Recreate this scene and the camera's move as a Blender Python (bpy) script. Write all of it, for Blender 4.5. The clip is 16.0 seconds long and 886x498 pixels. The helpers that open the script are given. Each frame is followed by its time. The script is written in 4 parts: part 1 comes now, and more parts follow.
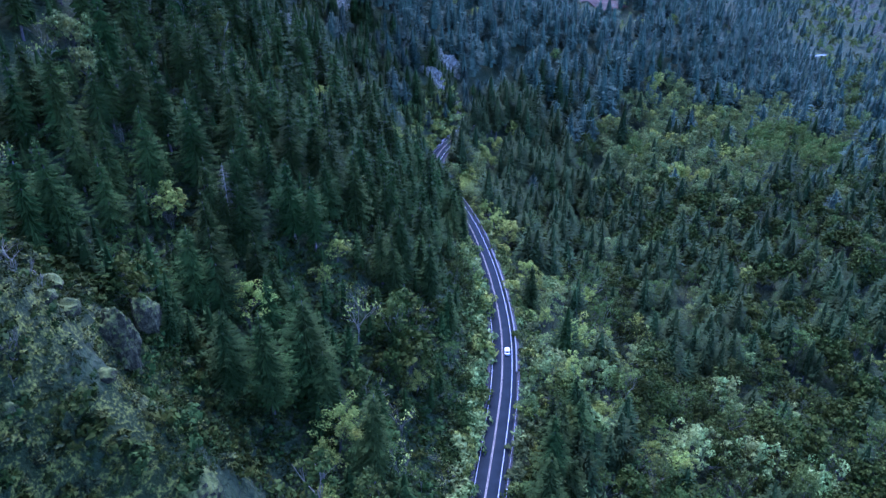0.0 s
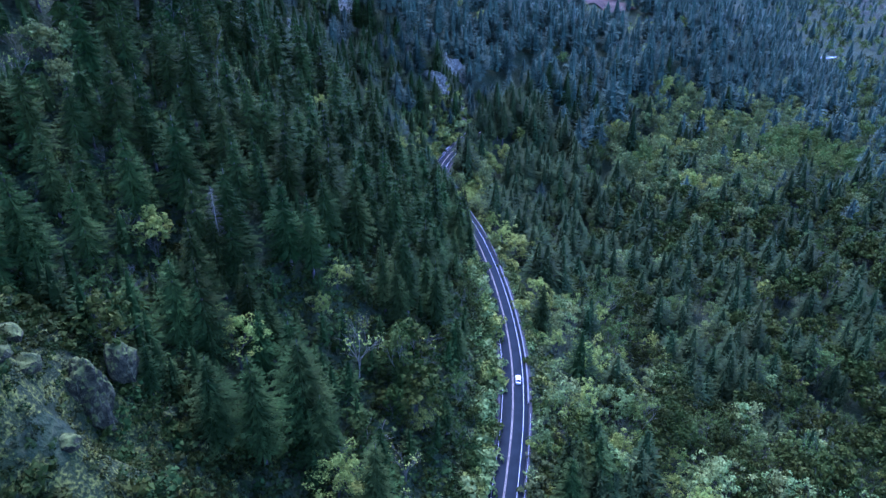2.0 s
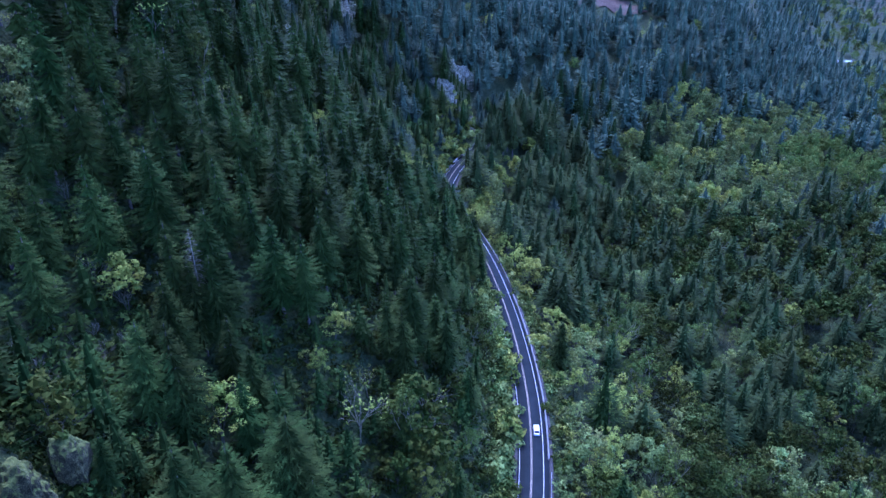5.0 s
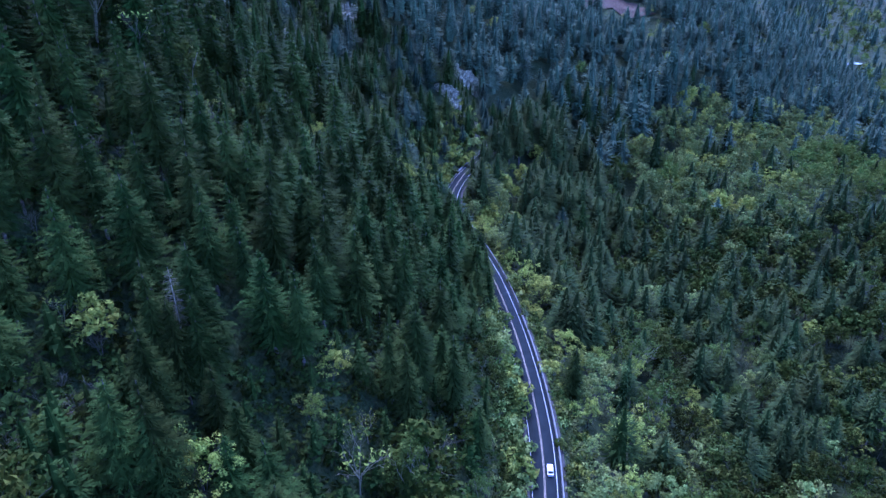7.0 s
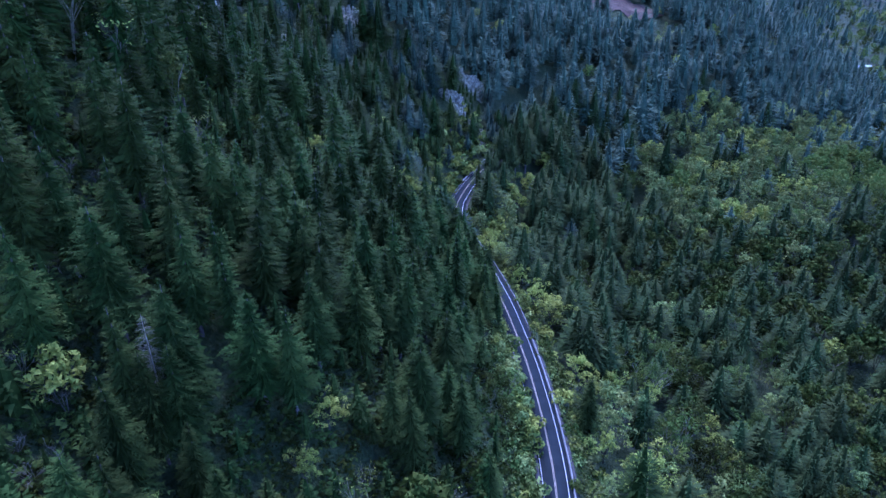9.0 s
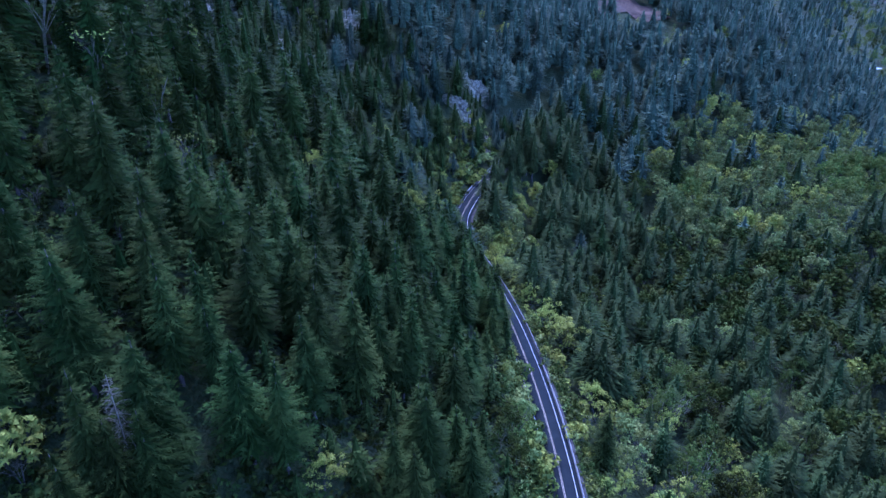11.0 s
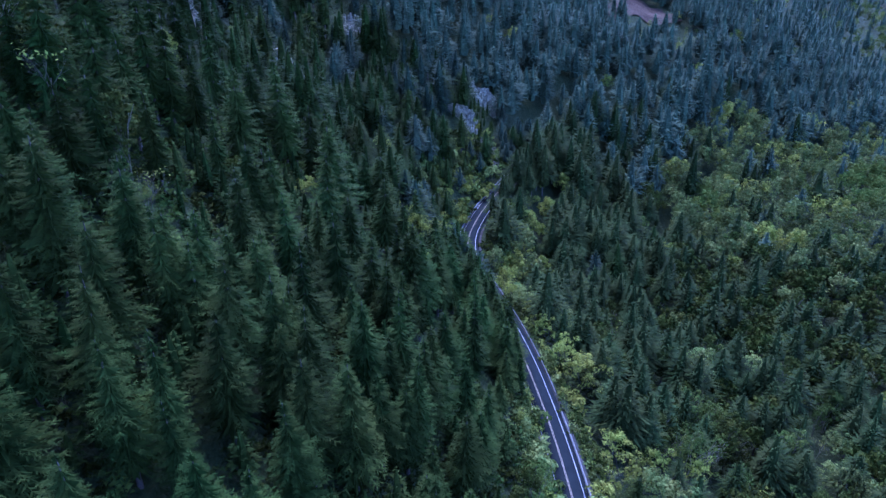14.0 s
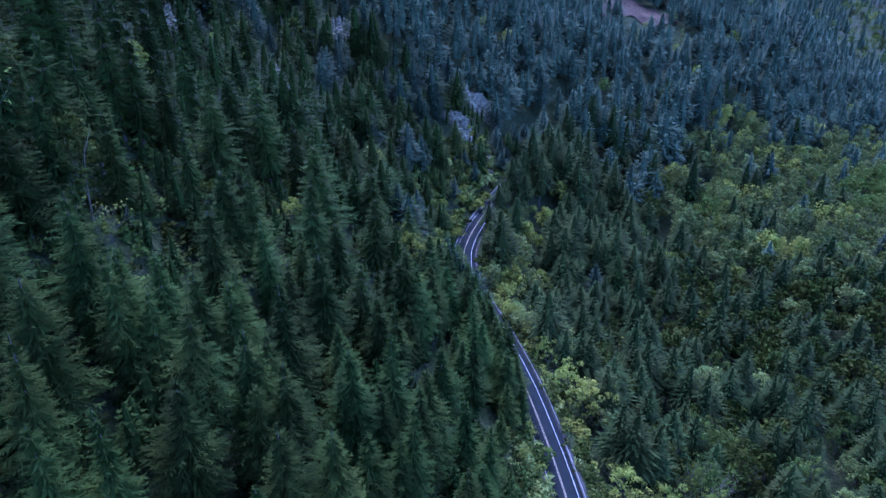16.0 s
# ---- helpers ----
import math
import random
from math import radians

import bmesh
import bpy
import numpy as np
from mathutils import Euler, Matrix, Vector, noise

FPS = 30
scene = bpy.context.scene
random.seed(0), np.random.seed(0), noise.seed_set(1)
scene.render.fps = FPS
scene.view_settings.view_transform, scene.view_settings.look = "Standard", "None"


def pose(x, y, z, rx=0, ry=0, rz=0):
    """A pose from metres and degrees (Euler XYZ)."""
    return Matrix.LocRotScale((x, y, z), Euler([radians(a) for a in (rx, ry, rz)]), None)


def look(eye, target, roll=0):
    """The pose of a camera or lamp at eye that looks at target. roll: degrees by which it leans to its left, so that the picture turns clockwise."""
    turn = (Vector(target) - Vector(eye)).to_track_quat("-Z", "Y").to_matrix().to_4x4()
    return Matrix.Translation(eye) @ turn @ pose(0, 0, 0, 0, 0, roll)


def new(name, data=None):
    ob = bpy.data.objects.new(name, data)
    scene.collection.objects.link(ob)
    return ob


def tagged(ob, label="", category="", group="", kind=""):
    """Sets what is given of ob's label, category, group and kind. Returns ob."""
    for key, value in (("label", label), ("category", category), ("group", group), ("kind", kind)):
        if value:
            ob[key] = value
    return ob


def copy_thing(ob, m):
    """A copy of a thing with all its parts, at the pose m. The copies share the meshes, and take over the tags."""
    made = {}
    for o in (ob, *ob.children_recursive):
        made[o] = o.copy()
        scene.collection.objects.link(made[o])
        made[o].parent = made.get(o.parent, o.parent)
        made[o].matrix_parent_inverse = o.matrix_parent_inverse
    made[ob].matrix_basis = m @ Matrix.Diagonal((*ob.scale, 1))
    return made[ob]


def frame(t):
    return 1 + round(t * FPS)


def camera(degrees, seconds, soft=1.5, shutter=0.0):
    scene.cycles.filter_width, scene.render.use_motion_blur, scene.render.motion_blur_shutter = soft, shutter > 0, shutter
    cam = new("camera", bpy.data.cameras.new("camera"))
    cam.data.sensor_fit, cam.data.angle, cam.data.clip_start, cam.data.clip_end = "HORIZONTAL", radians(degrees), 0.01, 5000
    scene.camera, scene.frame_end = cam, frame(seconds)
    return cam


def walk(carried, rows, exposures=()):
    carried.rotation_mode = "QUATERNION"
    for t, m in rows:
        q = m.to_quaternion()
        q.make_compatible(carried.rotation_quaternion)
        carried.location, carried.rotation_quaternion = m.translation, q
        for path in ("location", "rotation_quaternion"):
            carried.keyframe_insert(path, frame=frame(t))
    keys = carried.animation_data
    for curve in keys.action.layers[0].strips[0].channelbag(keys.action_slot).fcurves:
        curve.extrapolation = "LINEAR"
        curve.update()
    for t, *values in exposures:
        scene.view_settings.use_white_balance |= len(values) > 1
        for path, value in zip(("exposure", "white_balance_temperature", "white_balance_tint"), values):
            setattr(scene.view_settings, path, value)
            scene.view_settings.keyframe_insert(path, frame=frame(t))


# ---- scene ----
cam = camera(67.0, 16.0)
METRES, EYE, TILT, LEAN, TURN = 124.0, 142.03, -26.654, 0.0, 0.0
ROWS = [
    (0.0, 0.0000, 0.0000, 0.0000, 0.000, 0.000, -0.00),
    (0.5, -0.0030, 0.0300, 0.0146, 0.056, -0.000, -0.02),
    (1.0, -0.0058, 0.0591, 0.0294, 0.122, 0.010, -0.02),
    (1.5, -0.0087, 0.0892, 0.0436, 0.168, 0.019, -0.04),
    (2.0, -0.0112, 0.1182, 0.0585, 0.234, 0.019, -0.08),
    (2.5, -0.0140, 0.1479, 0.0736, 0.300, 0.019, -0.10),
    (3.0, -0.0168, 0.1773, 0.0882, 0.356, 0.027, -0.12),
    (3.5, -0.0195, 0.2066, 0.1030, 0.412, 0.047, -0.14),
    (4.0, -0.0224, 0.2359, 0.1177, 0.476, 0.047, -0.15),
    (6.5, -0.0384, 0.3825, 0.1921, 0.701, 0.037, -0.27),
    (7.0, -0.0412, 0.4116, 0.2068, 0.747, 0.047, -0.27),
    (7.5, -0.0441, 0.4412, 0.2217, 0.786, 0.056, -0.30),
    (8.0, -0.0471, 0.4705, 0.2366, 0.823, 0.056, -0.31),
    (8.5, -0.0502, 0.4999, 0.2511, 0.869, 0.047, -0.32),
    (9.0, -0.0532, 0.5294, 0.2657, 0.916, 0.047, -0.34),
    (11.5, -0.0689, 0.6746, 0.3386, 1.103, 0.047, -0.42),
    (12.0, -0.0722, 0.7042, 0.3532, 1.122, 0.056, -0.43),
    (12.5, -0.0755, 0.7339, 0.3678, 1.159, 0.056, -0.44),
    (13.0, -0.0786, 0.7632, 0.3825, 1.188, 0.047, -0.44),
    (13.5, -0.0817, 0.7929, 0.3969, 1.216, 0.056, -0.46),
    (14.0, -0.0848, 0.8221, 0.4117, 1.270, 0.020, -0.49),
    (14.5, -0.0875, 0.8510, 0.4268, 1.275, -0.014, -0.49),
    (15.0, -0.0894, 0.8791, 0.4420, 1.120, -0.037, -0.41),
    (15.5, -0.0922, 0.9084, 0.4567, 0.900, -0.055, -0.30),
    (16.0, -0.0951, 0.9375, 0.4713, 0.607, -0.060, -0.16),
]
walk(cam, [(t, pose(0, 0, EYE, TILT, LEAN, TURN) @ pose(METRES * x, METRES * y, METRES * z, 90 + pitch, roll, yaw)) for t, x, y, z, yaw, pitch, roll in ROWS],
     [(0.0, 2.47, 4190, 46), (16.0, 2.13, 4290, 45)])

# ---- light: a clear evening sky, the hillside in open shade ----
SUN_TURN, SUN_HEIGHT = 352.0, 62.0
world = bpy.data.worlds.new("evening_sky")
scene.world = world
world.use_nodes = True
sky = world.node_tree.nodes.new("ShaderNodeTexSky")
sky.sky_type, sky.sun_disc = "NISHITA", False
sky.sun_elevation, sky.sun_rotation = radians(SUN_HEIGHT), radians(SUN_TURN)
back = world.node_tree.nodes["Background"]
back.inputs["Strength"].default_value = 0.14
world.node_tree.links.new(sky.outputs["Color"], back.inputs["Color"])
sun = new("sun", bpy.data.lights.new("sun", "SUN"))
sun.data.energy, sun.data.angle, sun.data.color = 1.15, radians(35), (1.0, 0.95, 0.86)
a, e = radians(SUN_TURN), radians(SUN_HEIGHT)
sun.matrix_world = look((0, 0, 300), Vector((0, 0, 300)) - Vector((math.sin(a) * math.cos(e), math.cos(a) * math.cos(e), math.sin(e))))


# ---- materials ----
def material(name, dark, light, scale=1.0, rough=0.9, bump=0.0, through_light=0.0, spread=0.0, fine=8.0, detail=6.0, third=None, metal=0.0):
    """Two noises (large patches, fine grain) between two colours; spread: how far single objects or islands differ."""
    m = bpy.data.materials.new(name)
    m.use_nodes = True
    nodes, link = m.node_tree.nodes, m.node_tree.links.new
    shader, out = nodes["Principled BSDF"], nodes["Material Output"]
    geo = nodes.new("ShaderNodeNewGeometry")
    big, small = nodes.new("ShaderNodeTexNoise"), nodes.new("ShaderNodeTexNoise")
    for n, s in ((big, scale), (small, scale * fine)):
        n.inputs["Scale"].default_value, n.inputs["Detail"].default_value = s, detail
        link(geo.outputs["Position"], n.inputs["Vector"])
    add = nodes.new("ShaderNodeMath")
    add.operation = "MULTIPLY_ADD"
    add.inputs[1].default_value = 0.55
    link(small.outputs["Fac"], add.inputs[0])
    half = nodes.new("ShaderNodeMath")
    half.operation = "MULTIPLY"
    half.inputs[1].default_value = 0.5
    link(big.outputs["Fac"], half.inputs[0])
    link(half.outputs[0], add.inputs[2])
    ramp = nodes.new("ShaderNodeValToRGB")
    ramp.color_ramp.elements[0].position, ramp.color_ramp.elements[1].position = 0.36, 0.68
    ramp.color_ramp.elements[0].color, ramp.color_ramp.elements[1].color = (*dark, 1), (*light, 1)
    if third:
        mid = ramp.color_ramp.elements.new(0.52)
        mid.color = (*third, 1)
    link(add.outputs[0], ramp.inputs["Fac"])
    colour = ramp.outputs["Color"]
    if spread:
        info = nodes.new("ShaderNodeObjectInfo")
        both = nodes.new("ShaderNodeMath")
        both.operation = "ADD"
        link(info.outputs["Random"], both.inputs[0])
        cells = nodes.new("ShaderNodeTexVoronoi")
        cells.voronoi_dimensions, cells.inputs["Scale"].default_value = "2D", 0.15
        link(geo.outputs["Position"], cells.inputs["Vector"])
        tone = nodes.new("ShaderNodeSeparateColor")
        link(cells.outputs["Color"], tone.inputs["Color"])
        island = nodes.new("ShaderNodeMath")
        island.operation, island.inputs[1].default_value = "MULTIPLY_ADD", 0.35
        weight = nodes.new("ShaderNodeMath")
        weight.operation, weight.inputs[1].default_value = "MULTIPLY", 0.65
        link(tone.outputs["Red"], weight.inputs[0])
        link(geo.outputs["Random Per Island"], island.inputs[0])
        link(weight.outputs[0], island.inputs[2])
        link(island.outputs[0], both.inputs[1])
        hue = nodes.new("ShaderNodeHueSaturation")
        value = nodes.new("ShaderNodeMapRange")
        value.inputs["From Max"].default_value = 2.0
        value.inputs["To Min"].default_value, value.inputs["To Max"].default_value = 1 - spread, 1 + spread
        link(both.outputs[0], value.inputs["Value"])
        link(value.outputs[0], hue.inputs["Value"])
        turn = nodes.new("ShaderNodeMapRange")
        turn.inputs["To Min"].default_value, turn.inputs["To Max"].default_value = 0.5 - 0.03 * spread, 0.5 + 0.03 * spread
        link(tone.outputs["Green"], turn.inputs["Value"])
        link(turn.outputs[0], hue.inputs["Hue"])
        link(colour, hue.inputs["Color"])
        colour = hue.outputs["Color"]
    link(colour, shader.inputs["Base Color"])
    shader.inputs["Roughness"].default_value, shader.inputs["Metallic"].default_value = rough, metal
    shader.inputs["Specular IOR Level"].default_value = 0.04 if through_light else 0.2
    if bump:
        b = nodes.new("ShaderNodeBump")
        b.inputs["Strength"].default_value, b.inputs["Distance"].default_value = bump, 0.5 / scale
        link(add.outputs[0], b.inputs["Height"])
        link(b.outputs["Normal"], shader.inputs["Normal"])
    if through_light:
        glow, mix = nodes.new("ShaderNodeBsdfTranslucent"), nodes.new("ShaderNodeMixShader")
        mix.inputs["Fac"].default_value = through_light
        link(colour, glow.inputs["Color"])
        link(shader.outputs[0], mix.inputs[1])
        link(glow.outputs[0], mix.inputs[2])
        link(mix.outputs[0], out.inputs["Surface"])
    return m


FOREST_FLOOR = material("forest_floor", (0.014, 0.021, 0.006), (0.052, 0.060, 0.022), 0.06, 1.0, 0.6, fine=14, third=(0.026, 0.040, 0.011))
NEEDLES = material("fir_needles", (0.0118, 0.0240, 0.0040), (0.050, 0.078, 0.0150), 0.11, 0.75, through_light=0.10, spread=0.7)
# Distance haze painted in: lighter, bluer needles for the farther firs.
NEEDLES_HAZED = material("hazed_fir_needles", (0.020, 0.037, 0.020), (0.090, 0.128, 0.070), 0.11, 0.75, through_light=0.08, spread=0.7)
# Darker copy of the fir needles: the valley's shade is put into the colour.
NEEDLES_SHADED = material("shaded_fir_needles", (0.010, 0.019, 0.0045), (0.044, 0.062, 0.0155), 0.11, 0.75, through_light=0.08, spread=0.7)
LEAVES_YELLOW = material("spring_leaves", (0.096, 0.130, 0.017), (0.36, 0.40, 0.070), 0.2, 0.7, through_light=0.30, spread=0.6)
LEAVES_OLIVE = material("olive_spring_leaves", (0.070, 0.103, 0.022), (0.28, 0.340, 0.090), 0.15, 0.7, through_light=0.30, spread=0.7)
LEAVES_GREEN = material("green_leaves", (0.0105, 0.018, 0.0022), (0.047, 0.060, 0.0085), 0.15, 0.7, through_light=0.05, spread=0.75)
LEAVES_PALE = material("pale_cottonwood_leaves", (0.027, 0.046, 0.0075), (0.120, 0.160, 0.030), 0.15, 0.7, through_light=0.28, spread=0.7)
TWIGS = material("grey_twigs", (0.08, 0.078, 0.050), (0.21, 0.20, 0.135), 0.4, 0.9, spread=0.35)
STEMS = material("dark_mossy_stems", (0.025, 0.028, 0.018), (0.085, 0.085, 0.062), 0.4, 0.95, spread=0.4)
DEAD_WOOD = material("silver_dead_wood", (0.15, 0.145, 0.11), (0.34, 0.33, 0.26), 0.8, 0.85, 0.3)
BARK = material("fir_bark", (0.06, 0.052, 0.045), (0.14, 0.125, 0.11), 0.7, 0.95, 0.5, spread=0.3)
ROCK = material("basalt", (0.040, 0.038, 0.024), (0.52, 0.49, 0.34), 0.5, 0.9, 0.7, fine=6, spread=0.35, third=(0.20, 0.188, 0.12))
DARK_ROCK = material("weathered_dark_rock", (0.010, 0.011, 0.0035), (0.16, 0.152, 0.062), 0.7, 0.95, 1.0, fine=9, third=(0.032, 0.032, 0.0135))
GRASS_MOSS = material("moss", (0.012, 0.019, 0.003), (0.17, 0.175, 0.024), 0.30, 1.0, 0.8, fine=6, third=(0.020, 0.030, 0.006))


def moss_on_top(rock, moss):
    """Lets moss cover what faces upward, with a ragged edge."""
    nodes, link = rock.node_tree.nodes, rock.node_tree.links.new
    geo, axes, grain, sum_, ramp, mix = [nodes.new("ShaderNode" + k) for k in ("NewGeometry", "SeparateXYZ", "TexNoise", "Math", "ValToRGB", "MixRGB")]
    link(geo.outputs["Normal"], axes.inputs[0])
    link(geo.outputs["Position"], grain.inputs["Vector"])
    grain.inputs["Scale"].default_value, grain.inputs["Detail"].default_value = 0.6, 8
    link(axes.outputs["Z"], sum_.inputs[0])
    link(grain.outputs["Fac"], sum_.inputs[1])
    ramp.color_ramp.elements[0].position, ramp.color_ramp.elements[1].position = 0.72, 0.98
    link(sum_.outputs[0], ramp.inputs["Fac"])
    link(ramp.outputs["Color"], mix.inputs["Fac"])
    shader = nodes["Principled BSDF"]
    link(shader.inputs["Base Color"].links[0].from_socket, mix.inputs["Color1"])
    tint = nodes.new("ShaderNodeValToRGB")
    tint.color_ramp.elements[0].color, tint.color_ramp.elements[1].color = (*moss[0], 1), (*moss[1], 1)
    tint.color_ramp.elements[0].position, tint.color_ramp.elements[1].position = 0.35, 0.7
    link(grain.outputs["Fac"], tint.inputs["Fac"])
    link(tint.outputs["Color"], mix.inputs["Color2"])
    link(mix.outputs["Color"], shader.inputs["Base Color"])


moss_on_top(DARK_ROCK, ((0.022, 0.034, 0.006), (0.17, 0.19, 0.042)))
EARTH = material("bare_earth", (0.034, 0.023, 0.014), (0.105, 0.075, 0.048), 0.05, 1.0, 0.5, fine=9)
ASPHALT = material("asphalt", (0.012, 0.0150, 0.0150), (0.021, 0.0255, 0.0255), 0.25, 0.95, 0.15, fine=25)
ASPHALT.node_tree.nodes["Principled BSDF"].inputs["Specular IOR Level"].default_value = 0.04
GRAVEL = material("gravel", (0.022, 0.022, 0.019), (0.070, 0.066, 0.058), 0.5, 1.0, 0.4, fine=10)
WHITE_PAINT = material("road_paint_white", (0.26, 0.26, 0.25), (0.60, 0.60, 0.56), 0.6, 0.7, fine=8)
YELLOW_PAINT = material("road_paint_yellow", (0.20, 0.165, 0.11), (0.38, 0.32, 0.22), 0.6, 0.7, fine=8)
CONCRETE = material("concrete", (0.17, 0.17, 0.16), (0.30, 0.30, 0.28), 0.5, 0.9, 0.3)
STEEL = material("galvanised_steel", (0.35, 0.36, 0.37), (0.6, 0.61, 0.62), 1.5, 0.5, metal=0.6)
GRASS = material("grass", (0.03, 0.045, 0.012), (0.16, 0.18, 0.05), 0.12, 0.9, through_light=0.2, spread=0.4)


# ---- mesh helpers ----
def part(name, bm, mat, parent=None, label="", kind=""):
    me = bpy.data.meshes.new(name)
    bm.to_mesh(me)
    bm.free()
    me.materials.append(mat)
    ob = new(name, me)
    ob.parent = parent
    return tagged(ob, label, kind=kind)


def mesh_of(name, verts, faces, mat, sizes=None):
    """A mesh from an array of corners and an array of triangles (or one flat array with the sizes of its faces)."""
    me = bpy.data.meshes.new(name)
    verts = np.asarray(verts, dtype=np.float32)
    faces = np.asarray(faces, dtype=np.int32)
    sizes = np.full(len(faces), faces.shape[1], dtype=np.int32) if sizes is None else np.asarray(sizes, dtype=np.int32)
    me.vertices.add(len(verts))
    me.vertices.foreach_set("co", verts.ravel())
    me.loops.add(faces.size)
    me.loops.foreach_set("vertex_index", faces.ravel())
    me.polygons.add(len(sizes))
    me.polygons.foreach_set("loop_start", np.concatenate(([0], np.cumsum(sizes)[:-1])).astype(np.int32))
    me.update(calc_edges=True)
    me.validate()
    me.materials.append(mat)
    return me


def smooth_step(x, a, b):
    t = np.clip((x - a) / (b - a), 0, 1)
    return t * t * (3 - 2 * t)


def ripple(x, y, size, seed):
    """Smooth uneven ground, about -1 to 1, from a few crossing waves of about that size."""
    r = np.random.RandomState(seed)
    out = 0
    for _ in range(7):
        turn, phase, k = r.uniform(0, 6.28), r.uniform(0, 6.28), r.uniform(0.7, 1.6) * 6.28 / size
        out = out + np.sin(k * (x * math.cos(turn) + y * math.sin(turn)) + phase)
    return out / 3.6


# ---- the road's line and the ground ----
ROAD = [(-940.7, -60), (-308.3, -45), (-55.4, -22), (50, -3), (102.7, 6), (136.4, 12.2), (162.7, 16.9), (179.6, 19.5), (197.5, 21.3), (213.3, 22.1), (229.1, 22), (244.9, 21.3),
        (267.1, 19.5), (290.3, 16.6), (312.4, 13), (338.8, 7), (374.6, -2.8), (390.4, -5.2), (408.3, -5.3), (423.1, -2.8), (445.2, 3.2), (474.7, 14), (501.1, 25), (535.8, 41),
        (582.2, 66), (640.1, 118), (692.8, 180), (760.3, 265), (837.2, 335), (911, 385), (1061.7, 440), (1272.5, 520), (1799.4, 760), (2747.9, 1300)]


def road_line(step=1.0):
    """The centre line as points a metre or so apart, on a smooth curve through the posts above."""
    p = np.array([(x, y) for y, x in ROAD], dtype=float)
    out = []
    for i in range(1, len(p) - 2):
        a, b, c, d = p[i - 1:i + 3]
        n = max(2, int(np.linalg.norm(c - b) / step))
        ta, tb = np.linalg.norm(c - b) / np.linalg.norm(c - a), np.linalg.norm(c - b) / np.linalg.norm(d - b)
        t = np.linspace(0, 1, n, endpoint=False)[:, None]
        m0, m1 = (c - a) * ta, (d - b) * tb
        out.append((2 * t**3 - 3 * t**2 + 1) * b + (t**3 - 2 * t**2 + t) * m0 + (-2 * t**3 + 3 * t**2) * c + (t**3 - t**2) * m1)
    return np.concatenate(out)


LINE = road_line(2.0)
WAY = np.gradient(LINE, axis=0)
WAY /= np.linalg.norm(WAY, axis=1)[:, None]


def uphill(x, y):
    """Metres from the road's centre line: positive up the hill, negative down into the valley."""
    x, y = np.atleast_1d(np.asarray(x, float)), np.atleast_1d(np.asarray(y, float))
    out = np.empty(x.shape)
    coarse, way = LINE, WAY
    for i in range(0, len(x), 4000):
        dx, dy = x[i:i + 4000, None] - coarse[None, :, 0], y[i:i + 4000, None] - coarse[None, :, 1]
        k = np.argmin(dx * dx + dy * dy, axis=1)
        rows = np.arange(len(k))
        dx, dy = dx[rows, k], dy[rows, k]
        side = way[k, 0] * dy - way[k, 1] * dx
        out[i:i + 4000] = np.where(side >= 0, 1, -1) * np.sqrt(dx * dx + dy * dy)
    return out


def height(x, y, u=None):
    """The ground: a bench for the road, a steep hill on one side, a slope down to the valley floor on the other."""
    x, y = np.atleast_1d(np.asarray(x, float)), np.atleast_1d(np.asarray(y, float))
    u = uphill(x, y) if u is None else u
    v = np.maximum(u - 7.5, 0)
    steep = 1.0 + 0.28 * smooth_step(y, 130, 200) + 0.10 * smooth_step(y, 250, 330) - 0.30 * smooth_step(y, 395, 470) + 0.06 * smooth_step(y, 464, 548) - 0.62 * smooth_step(y, 624, 783)
    hill = np.where(v < 230, 0.82 * v - 0.0008 * v * v, 146.3 + 0.45 * (v - 230))
    hill = np.where(v > 700, 357.8 + 0.1 * (v - 700), hill) * steep * 1.014
    spur = 44.6 * np.exp(-((x + 66) / 45) ** 2 - ((y - 79) / 40) ** 2) * smooth_step(u, 40, 72)
    spur = spur + 19 * np.exp(-((x + 44) / 12) ** 2 - ((y - 87) / 15) ** 2) - 11 * np.exp(-((x + 59) / 5) ** 2 - ((y - 103) / 6.5) ** 2)
    hill = hill + spur
    w = np.maximum(-u - 6.5, 0)
    vale = -69 * (1 - np.exp(-w / 52)) + 0.22 * np.maximum(w - 520, 0) - 0.15 * np.maximum(w - 1500, 0)
    rough = np.minimum(1, (v + w) / 45)
    return hill + vale - 0.25 + rough * (3.0 * ripple(x, y, 90, 3) + 1.2 * ripple(x, y, 30, 4)) + 0.25 * np.minimum(1, (v + w) / 6) * ripple(x, y, 7, 5)


def graded(stops):
    """Steps of a grid: (from, to, step) one after the other."""
    out = []
    for a, b, s in stops:
        out += list(np.arange(a, b, s))
    return np.array(out + [stops[-1][1]])


